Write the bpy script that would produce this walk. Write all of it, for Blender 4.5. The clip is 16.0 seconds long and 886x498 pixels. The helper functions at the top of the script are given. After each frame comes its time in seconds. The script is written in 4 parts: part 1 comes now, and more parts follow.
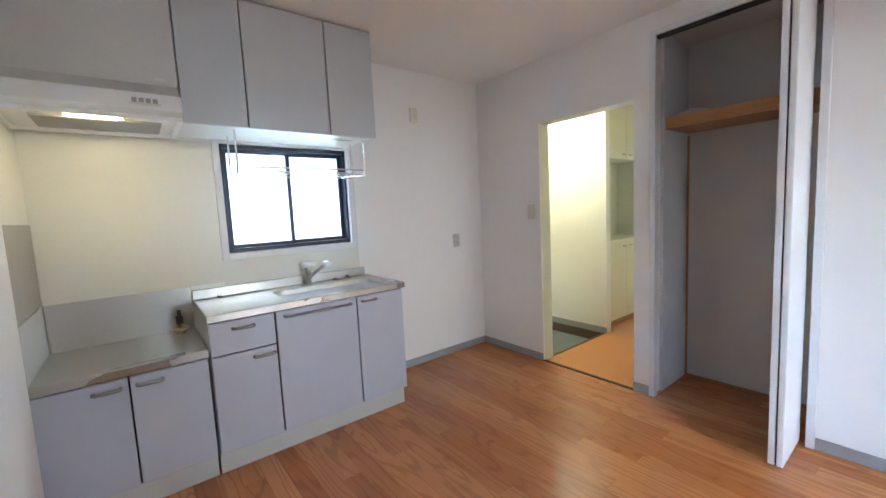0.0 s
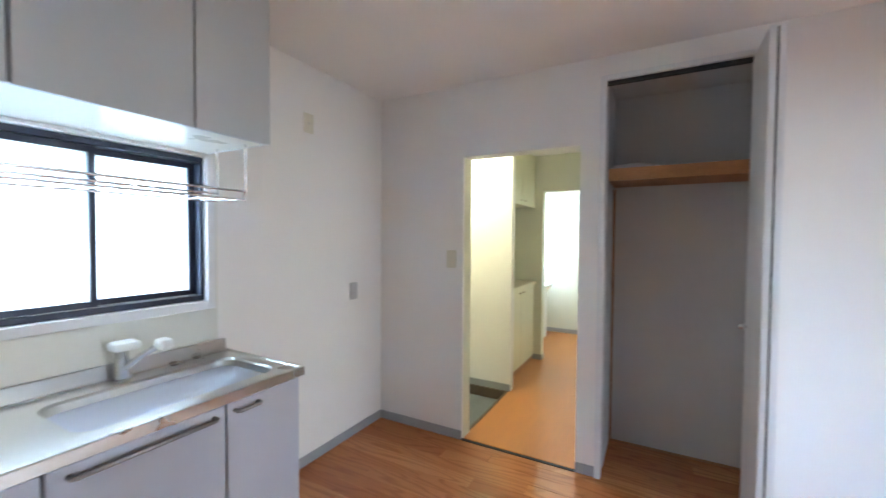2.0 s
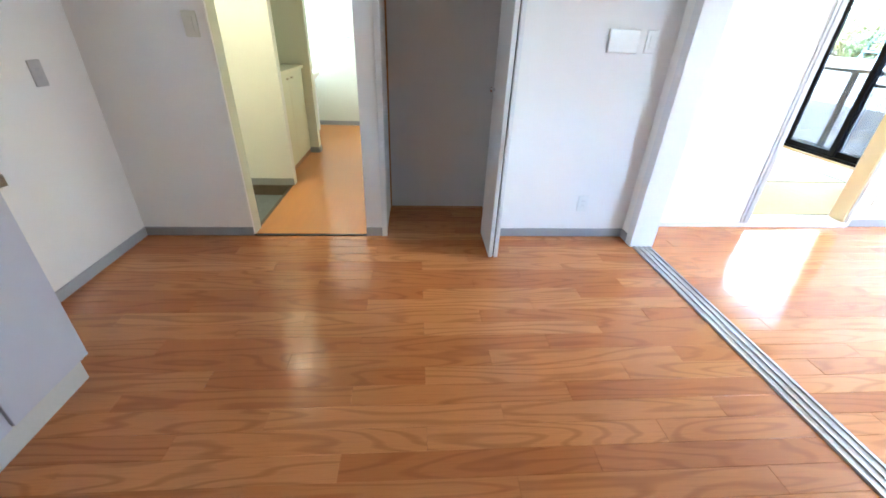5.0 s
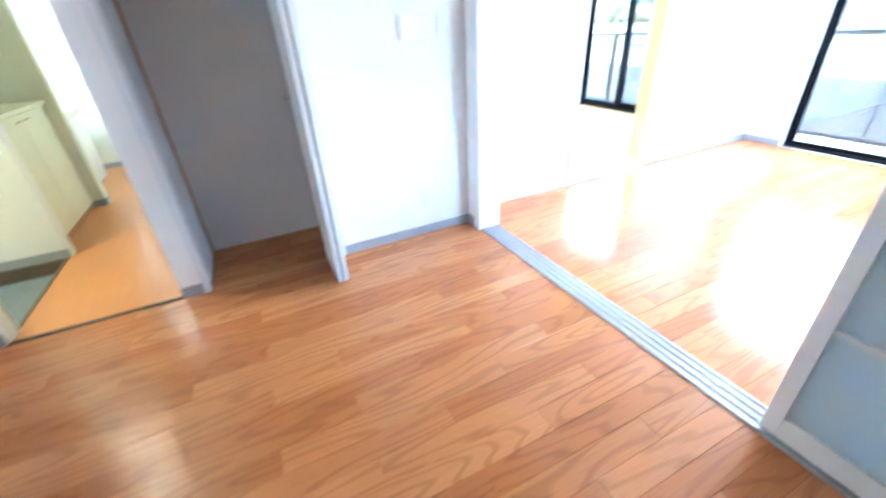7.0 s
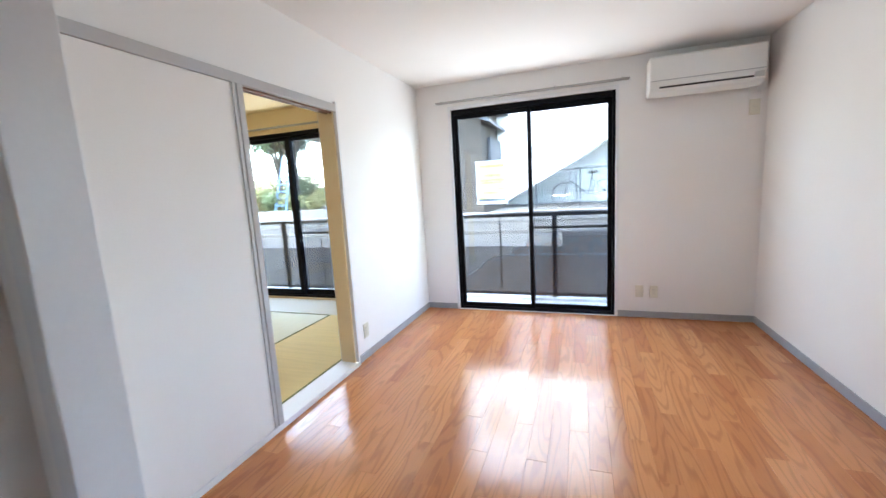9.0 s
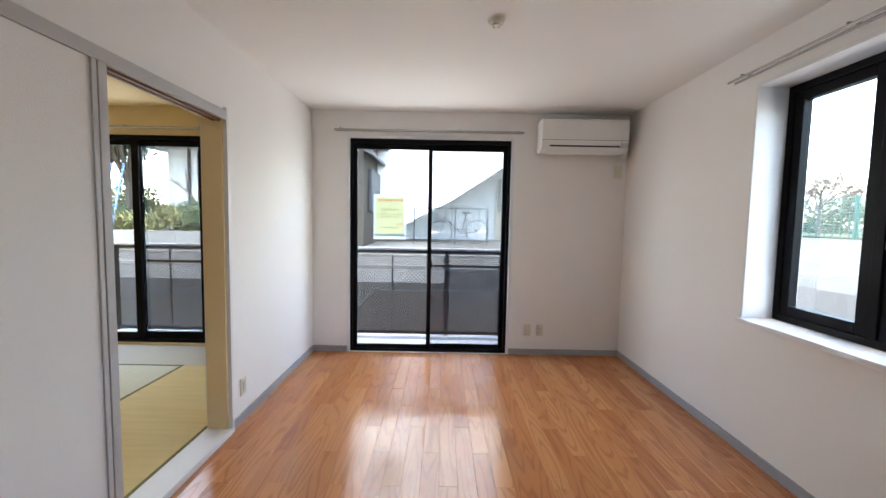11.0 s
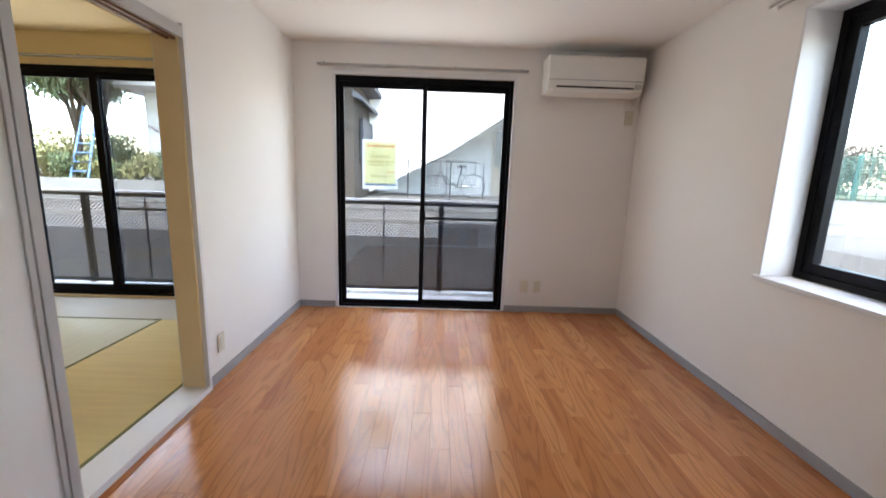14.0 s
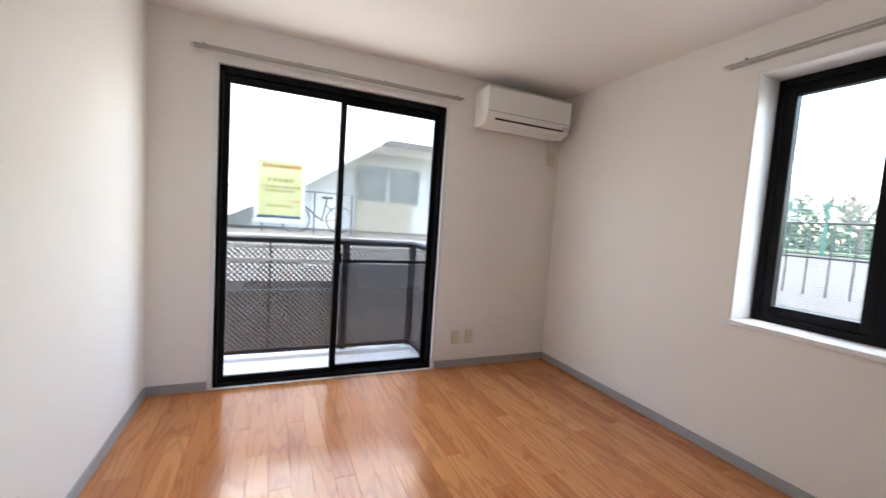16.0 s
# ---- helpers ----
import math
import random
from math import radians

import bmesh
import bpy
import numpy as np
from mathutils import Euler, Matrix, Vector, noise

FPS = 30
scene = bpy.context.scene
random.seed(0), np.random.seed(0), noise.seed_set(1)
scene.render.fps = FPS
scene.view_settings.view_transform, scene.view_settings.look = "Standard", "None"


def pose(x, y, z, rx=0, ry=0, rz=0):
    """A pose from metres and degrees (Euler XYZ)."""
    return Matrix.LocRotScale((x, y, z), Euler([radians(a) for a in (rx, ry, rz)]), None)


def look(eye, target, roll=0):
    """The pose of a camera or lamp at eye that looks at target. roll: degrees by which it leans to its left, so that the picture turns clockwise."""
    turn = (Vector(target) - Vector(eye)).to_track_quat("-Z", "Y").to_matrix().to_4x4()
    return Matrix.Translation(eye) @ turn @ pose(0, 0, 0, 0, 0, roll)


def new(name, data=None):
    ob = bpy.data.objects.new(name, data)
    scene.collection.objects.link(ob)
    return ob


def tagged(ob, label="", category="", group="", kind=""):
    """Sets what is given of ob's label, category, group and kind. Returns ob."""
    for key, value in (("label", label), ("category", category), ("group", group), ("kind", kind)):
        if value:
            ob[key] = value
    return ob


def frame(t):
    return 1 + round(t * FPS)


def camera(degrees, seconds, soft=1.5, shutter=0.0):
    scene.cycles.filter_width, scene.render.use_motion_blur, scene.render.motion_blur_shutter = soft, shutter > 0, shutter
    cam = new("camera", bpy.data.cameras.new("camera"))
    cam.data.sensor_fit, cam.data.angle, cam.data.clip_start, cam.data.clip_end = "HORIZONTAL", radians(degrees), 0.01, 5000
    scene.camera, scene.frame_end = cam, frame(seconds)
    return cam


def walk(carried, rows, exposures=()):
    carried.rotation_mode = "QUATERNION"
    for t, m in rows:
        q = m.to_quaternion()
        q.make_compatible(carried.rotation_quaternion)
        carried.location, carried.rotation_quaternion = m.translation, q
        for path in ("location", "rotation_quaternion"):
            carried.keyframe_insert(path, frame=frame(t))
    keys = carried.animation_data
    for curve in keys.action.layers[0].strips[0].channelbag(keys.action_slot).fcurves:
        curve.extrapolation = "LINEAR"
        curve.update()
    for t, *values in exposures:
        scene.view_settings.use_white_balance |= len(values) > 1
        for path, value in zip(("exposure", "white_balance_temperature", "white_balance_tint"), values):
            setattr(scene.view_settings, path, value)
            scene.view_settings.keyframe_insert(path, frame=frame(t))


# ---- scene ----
cam = camera(96.8, 16.0, 1.5, 0.3)
PATH = [
    (0, (-2.684, -2.803, 1.333), (-1.456, -1.237, 1.138), -2.8),
    (0.5, (-2.666, -2.655, 1.33), (-1.444, -1.086, 1.122), -0.9),
    (1, (-2.641, -2.369, 1.402), (-1.333, -0.861, 1.279), -3.5),
    (1.5, (-2.549, -2.112, 1.432), (-1.102, -0.73, 1.414), -4.1),
    (2, (-2.492, -1.924, 1.44), (-0.738, -0.963, 1.38), 0.4),
    (2.5, (-2.481, -1.813, 1.465), (-0.516, -1.447, 1.398), -1.8),
    (3, (-2.524, -1.763, 1.447), (-0.528, -1.667, 1.371), 0.9),
    (3.5, (-2.543, -1.817, 1.433), (-0.547, -1.822, 1.307), 0.4),
    (4, (-2.547, -1.825, 1.4), (-0.579, -1.905, 1.052), -0.4),
    (4.5, (-2.547, -1.827, 1.34), (-0.701, -1.882, 0.573), -0.4),
    (4.7, (-2.544, -1.833, 1.324), (-0.758, -1.885, 0.427), 0.5),
    (6.8, (-2.375, -1.958, 1.269), (-0.806, -2.507, 0.156), -1.9),
    (7, (-2.334, -2.083, 1.280), (-0.752, -2.808, 0.294), -3.5),
    (7.5, (-2.224, -2.267, 1.314), (-0.760, -3.421, 0.588), -2.7),
    (8, (-1.927, -2.387, 1.319), (-0.763, -3.936, 0.823), -5.5),
    (8.5, (-1.73, -2.574, 1.349), (-0.814, -4.322, 1.027), -5.0),
    (9, (-1.541, -2.771, 1.364), (-0.874, -4.634, 1.073), -3.3),
    (9.5, (-1.351, -2.891, 1.369), (-1.045, -4.843, 1.064), -3.3),
    (10, (-1.192, -2.917, 1.395), (-1.126, -4.91, 1.241), -1.0),
    (10.2, (-1.169, -2.913, 1.402), (-1.129, -4.908, 1.265), 0.0),
    (12.3, (-1.17, -2.948, 1.333), (-1.208, -4.936, 1.117), 0.7),
    (12.5, (-1.155, -2.951, 1.318), (-1.194, -4.933, 1.049), 0.0),
    (13, (-1.165, -2.969, 1.295), (-1.213, -4.927, 0.889), -0.7),
    (13.5, (-1.179, -3.023, 1.288), (-1.263, -4.955, 0.779), -0.0),
    (14, (-1.175, -3.162, 1.321), (-1.209, -5.129, 0.965), 1.9),
    (14.5, (-0.971, -3.356, 1.304), (-1.266, -5.331, 1.189), -1.1),
    (15, (-0.738, -3.541, 1.284), (-1.188, -5.481, 1.097), -0.3),
    (15.5, (-0.605, -3.777, 1.284), (-1.103, -5.713, 1.224), 1.6),
    (16, (-0.543, -3.938, 1.295), (-1.348, -5.763, 1.147), 3.9),
]
EXPOSURES = [(0, 6.6, 6100, 6), (1.5, 6.7, 5950, 5), (3.5, 6.45, 6200, 6), (4.7, 6.7, 6100, 4), (6.8, 7.45, 5350, 0), (7.5, 7.15, 5250, 0), (8.0, 6.3, 5700, 2), (8.5, 5.6, 6200, 5), (9.0, 5.35, 6400, 6), (9.5, 5.2, 6600, 7), (10.2, 4.95, 6800, 8), (12.3, 4.4, 7200, 10), (13.5, 4.8, 7100, 10), (14.0, 4.6, 7300, 11), (15.0, 4.75, 7500, 12), (16, 4.7, 7500, 12)]
walk(cam, [(t, look(eye, target, roll)) for t, eye, target, roll in PATH], EXPOSURES)
SKY, SUN = 0.15, 0.5
# ---- light ----
world = bpy.data.worlds.new("world")
scene.world = world
world.use_nodes = True
wn = world.node_tree.nodes
sky = wn.new("ShaderNodeTexSky")
sky.sky_type, sky.sun_disc = "NISHITA", False
sky.sun_elevation, sky.sun_rotation = radians(70), radians(0)
sky.dust_density, sky.air_density, sky.ozone_density = 1.5, 1.0, 1.0
wn["Background"].inputs["Strength"].default_value = SKY
world.node_tree.links.new(sky.outputs[0], wn["Background"].inputs["Color"])
sun = new("sun", bpy.data.lights.new("sun", "SUN"))
sun.data.energy, sun.data.angle, sun.data.color = SUN, radians(20), (1.0, 0.97, 0.92)
sun.matrix_world = look((0, 12.3, 33.8), (0, 0, 0))


def area_lamp(name, eye, target, w, h, watts, color):
    ob = new(name, bpy.data.lights.new(name, "AREA"))
    ob.data.shape, ob.data.size, ob.data.size_y, ob.data.energy, ob.data.color = "RECTANGLE", w, h, watts, color
    ob.matrix_world = look(eye, target)
    return ob


# the sky's light in the window openings
SKYLIGHT = (0.93, 0.97, 1.0)
area_lamp("skylight_balcony", (-1.025, -6.992, 1.45), (-1.025, 0, 1.3), 1.6, 1.45, 0.68, SKYLIGHT)
area_lamp("skylight_tatami", (2.05, -6.98, 1.45), (2.05, 0, 1.3), 1.45, 1.45, 0.62, SKYLIGHT)
area_lamp("skylight_west", (-3.16, -4.775, 1.53), (0, -4.775, 1.4), 1.05, 1.3, 0.12, SKYLIGHT)
area_lamp("skylight_washroom", (2.95, 0.01, 1.47), (2.95, -1, 1.3), 1.0, 0.95, 0.35, SKYLIGHT)


# ---- materials ----
def material(name, color, rough=0.6, metal=0.0, vary=0.06, scale=3.0, fine=60.0, bump=0.05, stretch=(1, 1, 1), coat=0.0, second=None, spec=0.5):
    """Colour with broad stains and fine grain, gloss that varies, and a fine relief."""
    m = bpy.data.materials.new(name)
    m.use_nodes = True
    n, l = m.node_tree.nodes, m.node_tree.links
    b = n["Principled BSDF"]
    tc, mp = n.new("ShaderNodeTexCoord"), n.new("ShaderNodeMapping")
    mp.inputs["Scale"].default_value = stretch
    l.new(tc.outputs["Object"], mp.inputs["Vector"])
    big, small = n.new("ShaderNodeTexNoise"), n.new("ShaderNodeTexNoise")
    big.inputs["Scale"].default_value, big.inputs["Detail"].default_value = scale, 4
    small.inputs["Scale"].default_value, small.inputs["Detail"].default_value = fine, 5
    for x in (big, small):
        l.new(mp.outputs[0], x.inputs["Vector"])
    add = n.new("ShaderNodeMath")
    add.operation = "ADD"
    half = n.new("ShaderNodeMath")
    half.operation = "MULTIPLY"
    half.inputs[1].default_value = 0.5
    l.new(big.outputs["Fac"], add.inputs[0])
    l.new(small.outputs["Fac"], add.inputs[1])
    l.new(add.outputs[0], half.inputs[0])
    ramp = n.new("ShaderNodeValToRGB")
    e = ramp.color_ramp.elements
    e[0].position, e[1].position = 0.3, 0.7
    dark = second or tuple(c * (1 - vary) for c in color)
    light = tuple(min(1, c * (1 + vary * 0.6)) for c in color)
    e[0].color, e[1].color = (*dark, 1), (*light, 1)
    l.new(half.outputs[0], ramp.inputs["Fac"])
    l.new(ramp.outputs[0], b.inputs["Base Color"])
    rr = n.new("ShaderNodeMapRange")
    rr.inputs["To Min"].default_value, rr.inputs["To Max"].default_value = max(0.02, rough - 0.08), min(1, rough + 0.08)
    l.new(big.outputs["Fac"], rr.inputs["Value"])
    l.new(rr.outputs[0], b.inputs["Roughness"])
    b.inputs["Metallic"].default_value = metal
    b.inputs["Coat Weight"].default_value = coat
    b.inputs["Specular IOR Level"].default_value = spec
    if bump:
        bp = n.new("ShaderNodeBump")
        bp.inputs["Strength"].default_value, bp.inputs["Distance"].default_value = bump, 0.01
        l.new(small.outputs["Fac"], bp.inputs["Height"])
        l.new(bp.outputs[0], b.inputs["Normal"])
    return m


def wood_planks(name, a, b_, c, rough):
    """Oak-like flooring: each plank its own tone, grain along y with cathedral figures."""
    m = bpy.data.materials.new(name)
    m.use_nodes = True
    n, l = m.node_tree.nodes, m.node_tree.links
    b = n["Principled BSDF"]
    tc, oi = n.new("ShaderNodeTexCoord"), n.new("ShaderNodeObjectInfo")
    off = n.new("ShaderNodeVectorMath")
    off.operation = "MULTIPLY_ADD"
    off.inputs[1].default_value = (1, 1, 1)
    l.new(tc.outputs["Object"], off.inputs[0])
    comb = n.new("ShaderNodeCombineXYZ")
    mul = n.new("ShaderNodeMath")
    mul.operation = "MULTIPLY"
    mul.inputs[1].default_value = 37.0
    l.new(oi.outputs["Random"], mul.inputs[0])
    for k in range(3):
        l.new(mul.outputs[0], comb.inputs[k])
    l.new(comb.outputs[0], off.inputs[2])
    mp = n.new("ShaderNodeMapping")
    mp.inputs["Scale"].default_value = (6.5, 0.75, 1)
    l.new(off.outputs[0], mp.inputs["Vector"])
    rings = n.new("ShaderNodeTexNoise")
    rings.inputs["Scale"].default_value, rings.inputs["Detail"].default_value, rings.inputs["Roughness"].default_value = 1.0, 2.0, 0.35
    l.new(mp.outputs[0], rings.inputs["Vector"])
    times, fig = n.new("ShaderNodeMath"), n.new("ShaderNodeMath")
    times.operation, fig.operation = "MULTIPLY", "SINE"
    times.inputs[1].default_value = 75.0
    l.new(rings.outputs["Fac"], times.inputs[0])
    l.new(times.outputs[0], fig.inputs[0])
    mp2 = n.new("ShaderNodeMapping")
    mp2.inputs["Scale"].default_value = (160, 5, 1)
    l.new(off.outputs[0], mp2.inputs["Vector"])
    pores = n.new("ShaderNodeTexNoise")
    pores.inputs["Scale"].default_value, pores.inputs["Detail"].default_value = 1.5, 6
    l.new(mp2.outputs[0], pores.inputs["Vector"])
    tone = n.new("ShaderNodeValToRGB")
    e = tone.color_ramp.elements
    e[0].position, e[1].position = 0.0, 1.0
    e[0].color, e[1].color = (*a, 1), (*b_, 1)
    l.new(oi.outputs["Random"], tone.inputs["Fac"])
    mixf = n.new("ShaderNodeMix")
    mixf.data_type = "RGBA"
    mixf.blend_type = "MIX"
    fr = n.new("ShaderNodeMapRange")
    fr.inputs["From Min"].default_value, fr.inputs["From Max"].default_value = 0.35, 1.0
    fr.inputs["To Max"].default_value = 0.33
    l.new(fig.outputs[0], fr.inputs["Value"])
    l.new(fr.outputs[0], mixf.inputs[0])
    l.new(tone.outputs[0], mixf.inputs[6])
    mixf.inputs[7].default_value = (*c, 1)
    mixp = n.new("ShaderNodeMix")
    mixp.data_type = "RGBA"
    pr = n.new("ShaderNodeMapRange")
    pr.inputs["From Min"].default_value, pr.inputs["From Max"].default_value = 0.5, 0.75
    pr.inputs["To Max"].default_value = 0.2
    l.new(pores.outputs["Fac"], pr.inputs["Value"])
    l.new(pr.outputs[0], mixp.inputs[0])
    l.new(mixf.outputs[2], mixp.inputs[6])
    mixp.inputs[7].default_value = (*[v * 0.75 for v in c], 1)
    l.new(mixp.outputs[2], b.inputs["Base Color"])
    wear = n.new("ShaderNodeTexNoise")
    wear.inputs["Scale"].default_value = 2.2
    l.new(tc.outputs["Object"], wear.inputs["Vector"])
    rr = n.new("ShaderNodeMapRange")
    rr.inputs["To Min"].default_value, rr.inputs["To Max"].default_value = rough - 0.07, rough + 0.1
    l.new(wear.outputs["Fac"], rr.inputs["Value"])
    l.new(rr.outputs[0], b.inputs["Roughness"])
    bp = n.new("ShaderNodeBump")
    bp.inputs["Strength"].default_value, bp.inputs["Distance"].default_value = 0.09, 0.004
    l.new(pores.outputs["Fac"], bp.inputs["Height"])
    # long shallow waves in the varnish
    mp3, wave, bp2 = n.new("ShaderNodeMapping"), n.new("ShaderNodeTexNoise"), n.new("ShaderNodeBump")
    mp3.inputs["Scale"].default_value = (14, 3.5, 1)
    wave.inputs["Scale"].default_value, wave.inputs["Detail"].default_value = 1.0, 2
    bp2.inputs["Strength"].default_value, bp2.inputs["Distance"].default_value = 0.5, 0.0012
    l.new(off.outputs[0], mp3.inputs["Vector"])
    l.new(mp3.outputs[0], wave.inputs["Vector"])
    l.new(wave.outputs["Fac"], bp2.inputs["Height"])
    l.new(bp.outputs[0], bp2.inputs["Normal"])
    l.new(bp2.outputs[0], b.inputs["Normal"])
    b.inputs["IOR"].default_value = 1.55
    return m


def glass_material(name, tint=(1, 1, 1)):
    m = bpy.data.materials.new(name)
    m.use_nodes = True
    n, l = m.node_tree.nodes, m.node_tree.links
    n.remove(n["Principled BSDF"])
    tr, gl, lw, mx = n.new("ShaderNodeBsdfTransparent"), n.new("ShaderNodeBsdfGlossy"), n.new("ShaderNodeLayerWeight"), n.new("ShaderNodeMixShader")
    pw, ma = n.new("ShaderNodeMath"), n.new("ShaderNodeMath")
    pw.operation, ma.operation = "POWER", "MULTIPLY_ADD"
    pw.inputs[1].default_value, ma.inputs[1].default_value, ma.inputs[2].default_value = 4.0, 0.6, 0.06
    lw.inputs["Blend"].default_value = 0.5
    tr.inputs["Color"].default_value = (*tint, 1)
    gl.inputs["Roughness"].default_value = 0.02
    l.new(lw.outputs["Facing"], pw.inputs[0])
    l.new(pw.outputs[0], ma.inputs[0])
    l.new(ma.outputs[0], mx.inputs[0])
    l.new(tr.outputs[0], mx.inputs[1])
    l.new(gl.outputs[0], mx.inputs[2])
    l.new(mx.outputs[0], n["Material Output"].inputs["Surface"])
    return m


def frosted_material(name, color, clear=0.0):
    m = bpy.data.materials.new(name)
    m.use_nodes = True
    n, l = m.node_tree.nodes, m.node_tree.links
    n.remove(n["Principled BSDF"])
    t, d, mx = n.new("ShaderNodeBsdfTranslucent"), n.new("ShaderNodeBsdfPrincipled"), n.new("ShaderNodeMixShader")
    t.inputs["Color"].default_value = (*color, 1)
    d.inputs["Base Color"].default_value, d.inputs["Roughness"].default_value = (*color, 1), 0.35
    nz, bp = n.new("ShaderNodeTexNoise"), n.new("ShaderNodeBump")
    nz.inputs["Scale"].default_value = 220
    bp.inputs["Strength"].default_value = 0.15
    l.new(nz.outputs["Fac"], bp.inputs["Height"])
    l.new(bp.outputs[0], d.inputs["Normal"])
    mx.inputs[0].default_value = 0.25
    l.new(t.outputs[0], mx.inputs[1])
    l.new(d.outputs[0], mx.inputs[2])
    out = mx
    if clear:
        tr, m2 = n.new("ShaderNodeBsdfTransparent"), n.new("ShaderNodeMixShader")
        m2.inputs[0].default_value = clear
        l.new(mx.outputs[0], m2.inputs[1])
        l.new(tr.outputs[0], m2.inputs[2])
        out = m2
    l.new(out.outputs[0], n["Material Output"].inputs["Surface"])
    return m


def glow_material(name, color, strength):
    m = bpy.data.materials.new(name)
    m.use_nodes = True
    b = m.node_tree.nodes["Principled BSDF"]
    b.inputs["Base Color"].default_value = (*color, 1)
    b.inputs["Emission Color"].default_value, b.inputs["Emission Strength"].default_value = (*color, 1), strength
    return m


WALL = material("wallpaper", (0.88, 0.86, 0.84), 0.85, vary=0.03, scale=1.2, fine=170, bump=0.18)
CEIL = material("ceiling_paper", (0.89, 0.87, 0.85), 0.9, vary=0.03, scale=1, fine=150, bump=0.15)
# wallpaper tinted cream to carry the hall's greenish-yellow light
CREAM = material("light_tinted_cream_wallpaper", (0.74, 0.74, 0.62), 0.8, vary=0.03, scale=1.2, fine=150, bump=0.12)
SAND = material("sand_wall", (0.84, 0.68, 0.43), 0.9, vary=0.06, scale=2, fine=200, bump=0.3)
WHITE = material("white_trim", (0.79, 0.79, 0.80), 0.45, vary=0.03, bump=0.02)
# greyish closet paper, toned darker for the weaker light inside
LINING = material("shaded_closet_paper", (0.62, 0.605, 0.60), 0.85, vary=0.04, scale=1.2, fine=170, bump=0.15)
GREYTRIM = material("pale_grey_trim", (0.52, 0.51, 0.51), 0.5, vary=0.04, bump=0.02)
BASE = material("grey_vinyl_skirting", (0.36, 0.36, 0.38), 0.5, vary=0.06, bump=0.02)
PANEL = material("kitchen_panel", (0.74, 0.725, 0.66), 0.3, vary=0.03, scale=2, bump=0.01)
CABINET = material("blue_grey_laminate", (0.53, 0.55, 0.645), 0.42, vary=0.04, scale=4, fine=300, bump=0.02)
CABINET_UP = material("grey_laminate", (0.54, 0.555, 0.565), 0.38, vary=0.04, scale=4, fine=300, bump=0.02)
KICK = material("pale_kick_board", (0.58, 0.58, 0.57), 0.5, vary=0.05, bump=0.02)
DARK = material("dark_gap", (0.03, 0.03, 0.032), 0.8, vary=0.1, bump=0)
STEEL = material("brushed_steel", (0.58, 0.57, 0.55), 0.29, 1.0, vary=0.05, scale=2, fine=120, bump=0.0)
CHROME = material("chrome", (0.75, 0.75, 0.76), 0.12, 1.0, vary=0.03, bump=0)
HANDLE = material("grey_handle", (0.30, 0.30, 0.31), 0.35, 0.6, vary=0.05, bump=0)
PLASTIC = material("ivory_plastic", (0.72, 0.69, 0.58), 0.4, vary=0.03, bump=0.01)
WPLASTIC = material("white_plastic", (0.84, 0.84, 0.82), 0.35, vary=0.02, bump=0.01)
BLACK = material("black_aluminium", (0.006, 0.0065, 0.009), 0.4, 0.0, vary=0.15, bump=0.01, spec=0.1)
NAVY = material("dark_bronze_sash", (0.018, 0.024, 0.05), 0.35, 0.3, vary=0.15, bump=0.01)
ALU = material("silver_aluminium", (0.40, 0.39, 0.38), 0.4, 0.35, vary=0.06, bump=0.02)
GREYALU = material("grey_rail", (0.42, 0.42, 0.44), 0.42, 0.5, vary=0.06, bump=0.02)
SHELFWOOD = material("orange_shelf_wood", (0.42, 0.195, 0.075), 0.45, vary=0.25, scale=2, fine=30, bump=0.05, stretch=(8, 1, 8))
HALLWOOD = material("hall_vinyl_wood", (0.55, 0.22, 0.06), 0.35, vary=0.12, scale=3, fine=40, bump=0.02, stretch=(1, 9, 1))
RISER = material("dark_brown_riser", (0.12, 0.085, 0.06), 0.6, vary=0.2, scale=6, bump=0.05)
TAUPE = material("taupe_enamel", (0.62, 0.605, 0.57), 0.45, vary=0.05, bump=0.01)
SLATE = material("entrance_tile", (0.17, 0.19, 0.205), 0.7, vary=0.2, scale=5, bump=0.1)
TATAMI = material("tatami_rush", (0.80, 0.64, 0.30), 0.75, vary=0.12, scale=2, fine=60, bump=0.25, stretch=(1, 12, 1))
# same rush laid crosswise, its pale sheen painted into the base colour
TATAMI_SHEEN = material("tatami_rush_cross_sheen", (0.68, 0.66, 0.50), 0.7, vary=0.1, scale=2, fine=60, bump=0.25, stretch=(12, 1, 1))
CLOTH = material("tatami_border_cloth", (0.20, 0.21, 0.09), 0.9, vary=0.4, scale=60, fine=300, bump=0.1)
PLANK = wood_planks("oak_floor_planks", (0.44, 0.150, 0.046), (0.62, 0.258, 0.094), (0.19, 0.055, 0.014), 0.14)
GROOVE = material("floor_groove", (0.20, 0.085, 0.035), 0.5, vary=0.2, bump=0)
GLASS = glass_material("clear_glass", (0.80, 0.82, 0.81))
FROST = frosted_material("frosted_glass", (0.50, 0.52, 0.51))
FROSTDOOR = frosted_material("frosted_acrylic", (0.76, 0.80, 0.82))
SCREEN = frosted_material("insect_screen", (0.03, 0.03, 0.036), clear=0.8)
LAMPGLOW = glow_material("lit_lamp_cover", (1.0, 0.80, 0.45), 0.6)
HALLGLOW = glow_material("hall_lamp_cover", (1.0, 0.92, 0.64), 0.75)
LETTER_R = frosted_material("red_print", (0.90, 0.38, 0.16), clear=0.35)
LETTER_K = frosted_material("grey_print", (0.62, 0.56, 0.24), clear=0.35)
POSTER = frosted_material("yellow_poster_paper", (0.95, 0.90, 0.50), clear=0.35)
POSTERW = frosted_material("white_poster_paper", (0.9, 0.9, 0.9), clear=0.35)
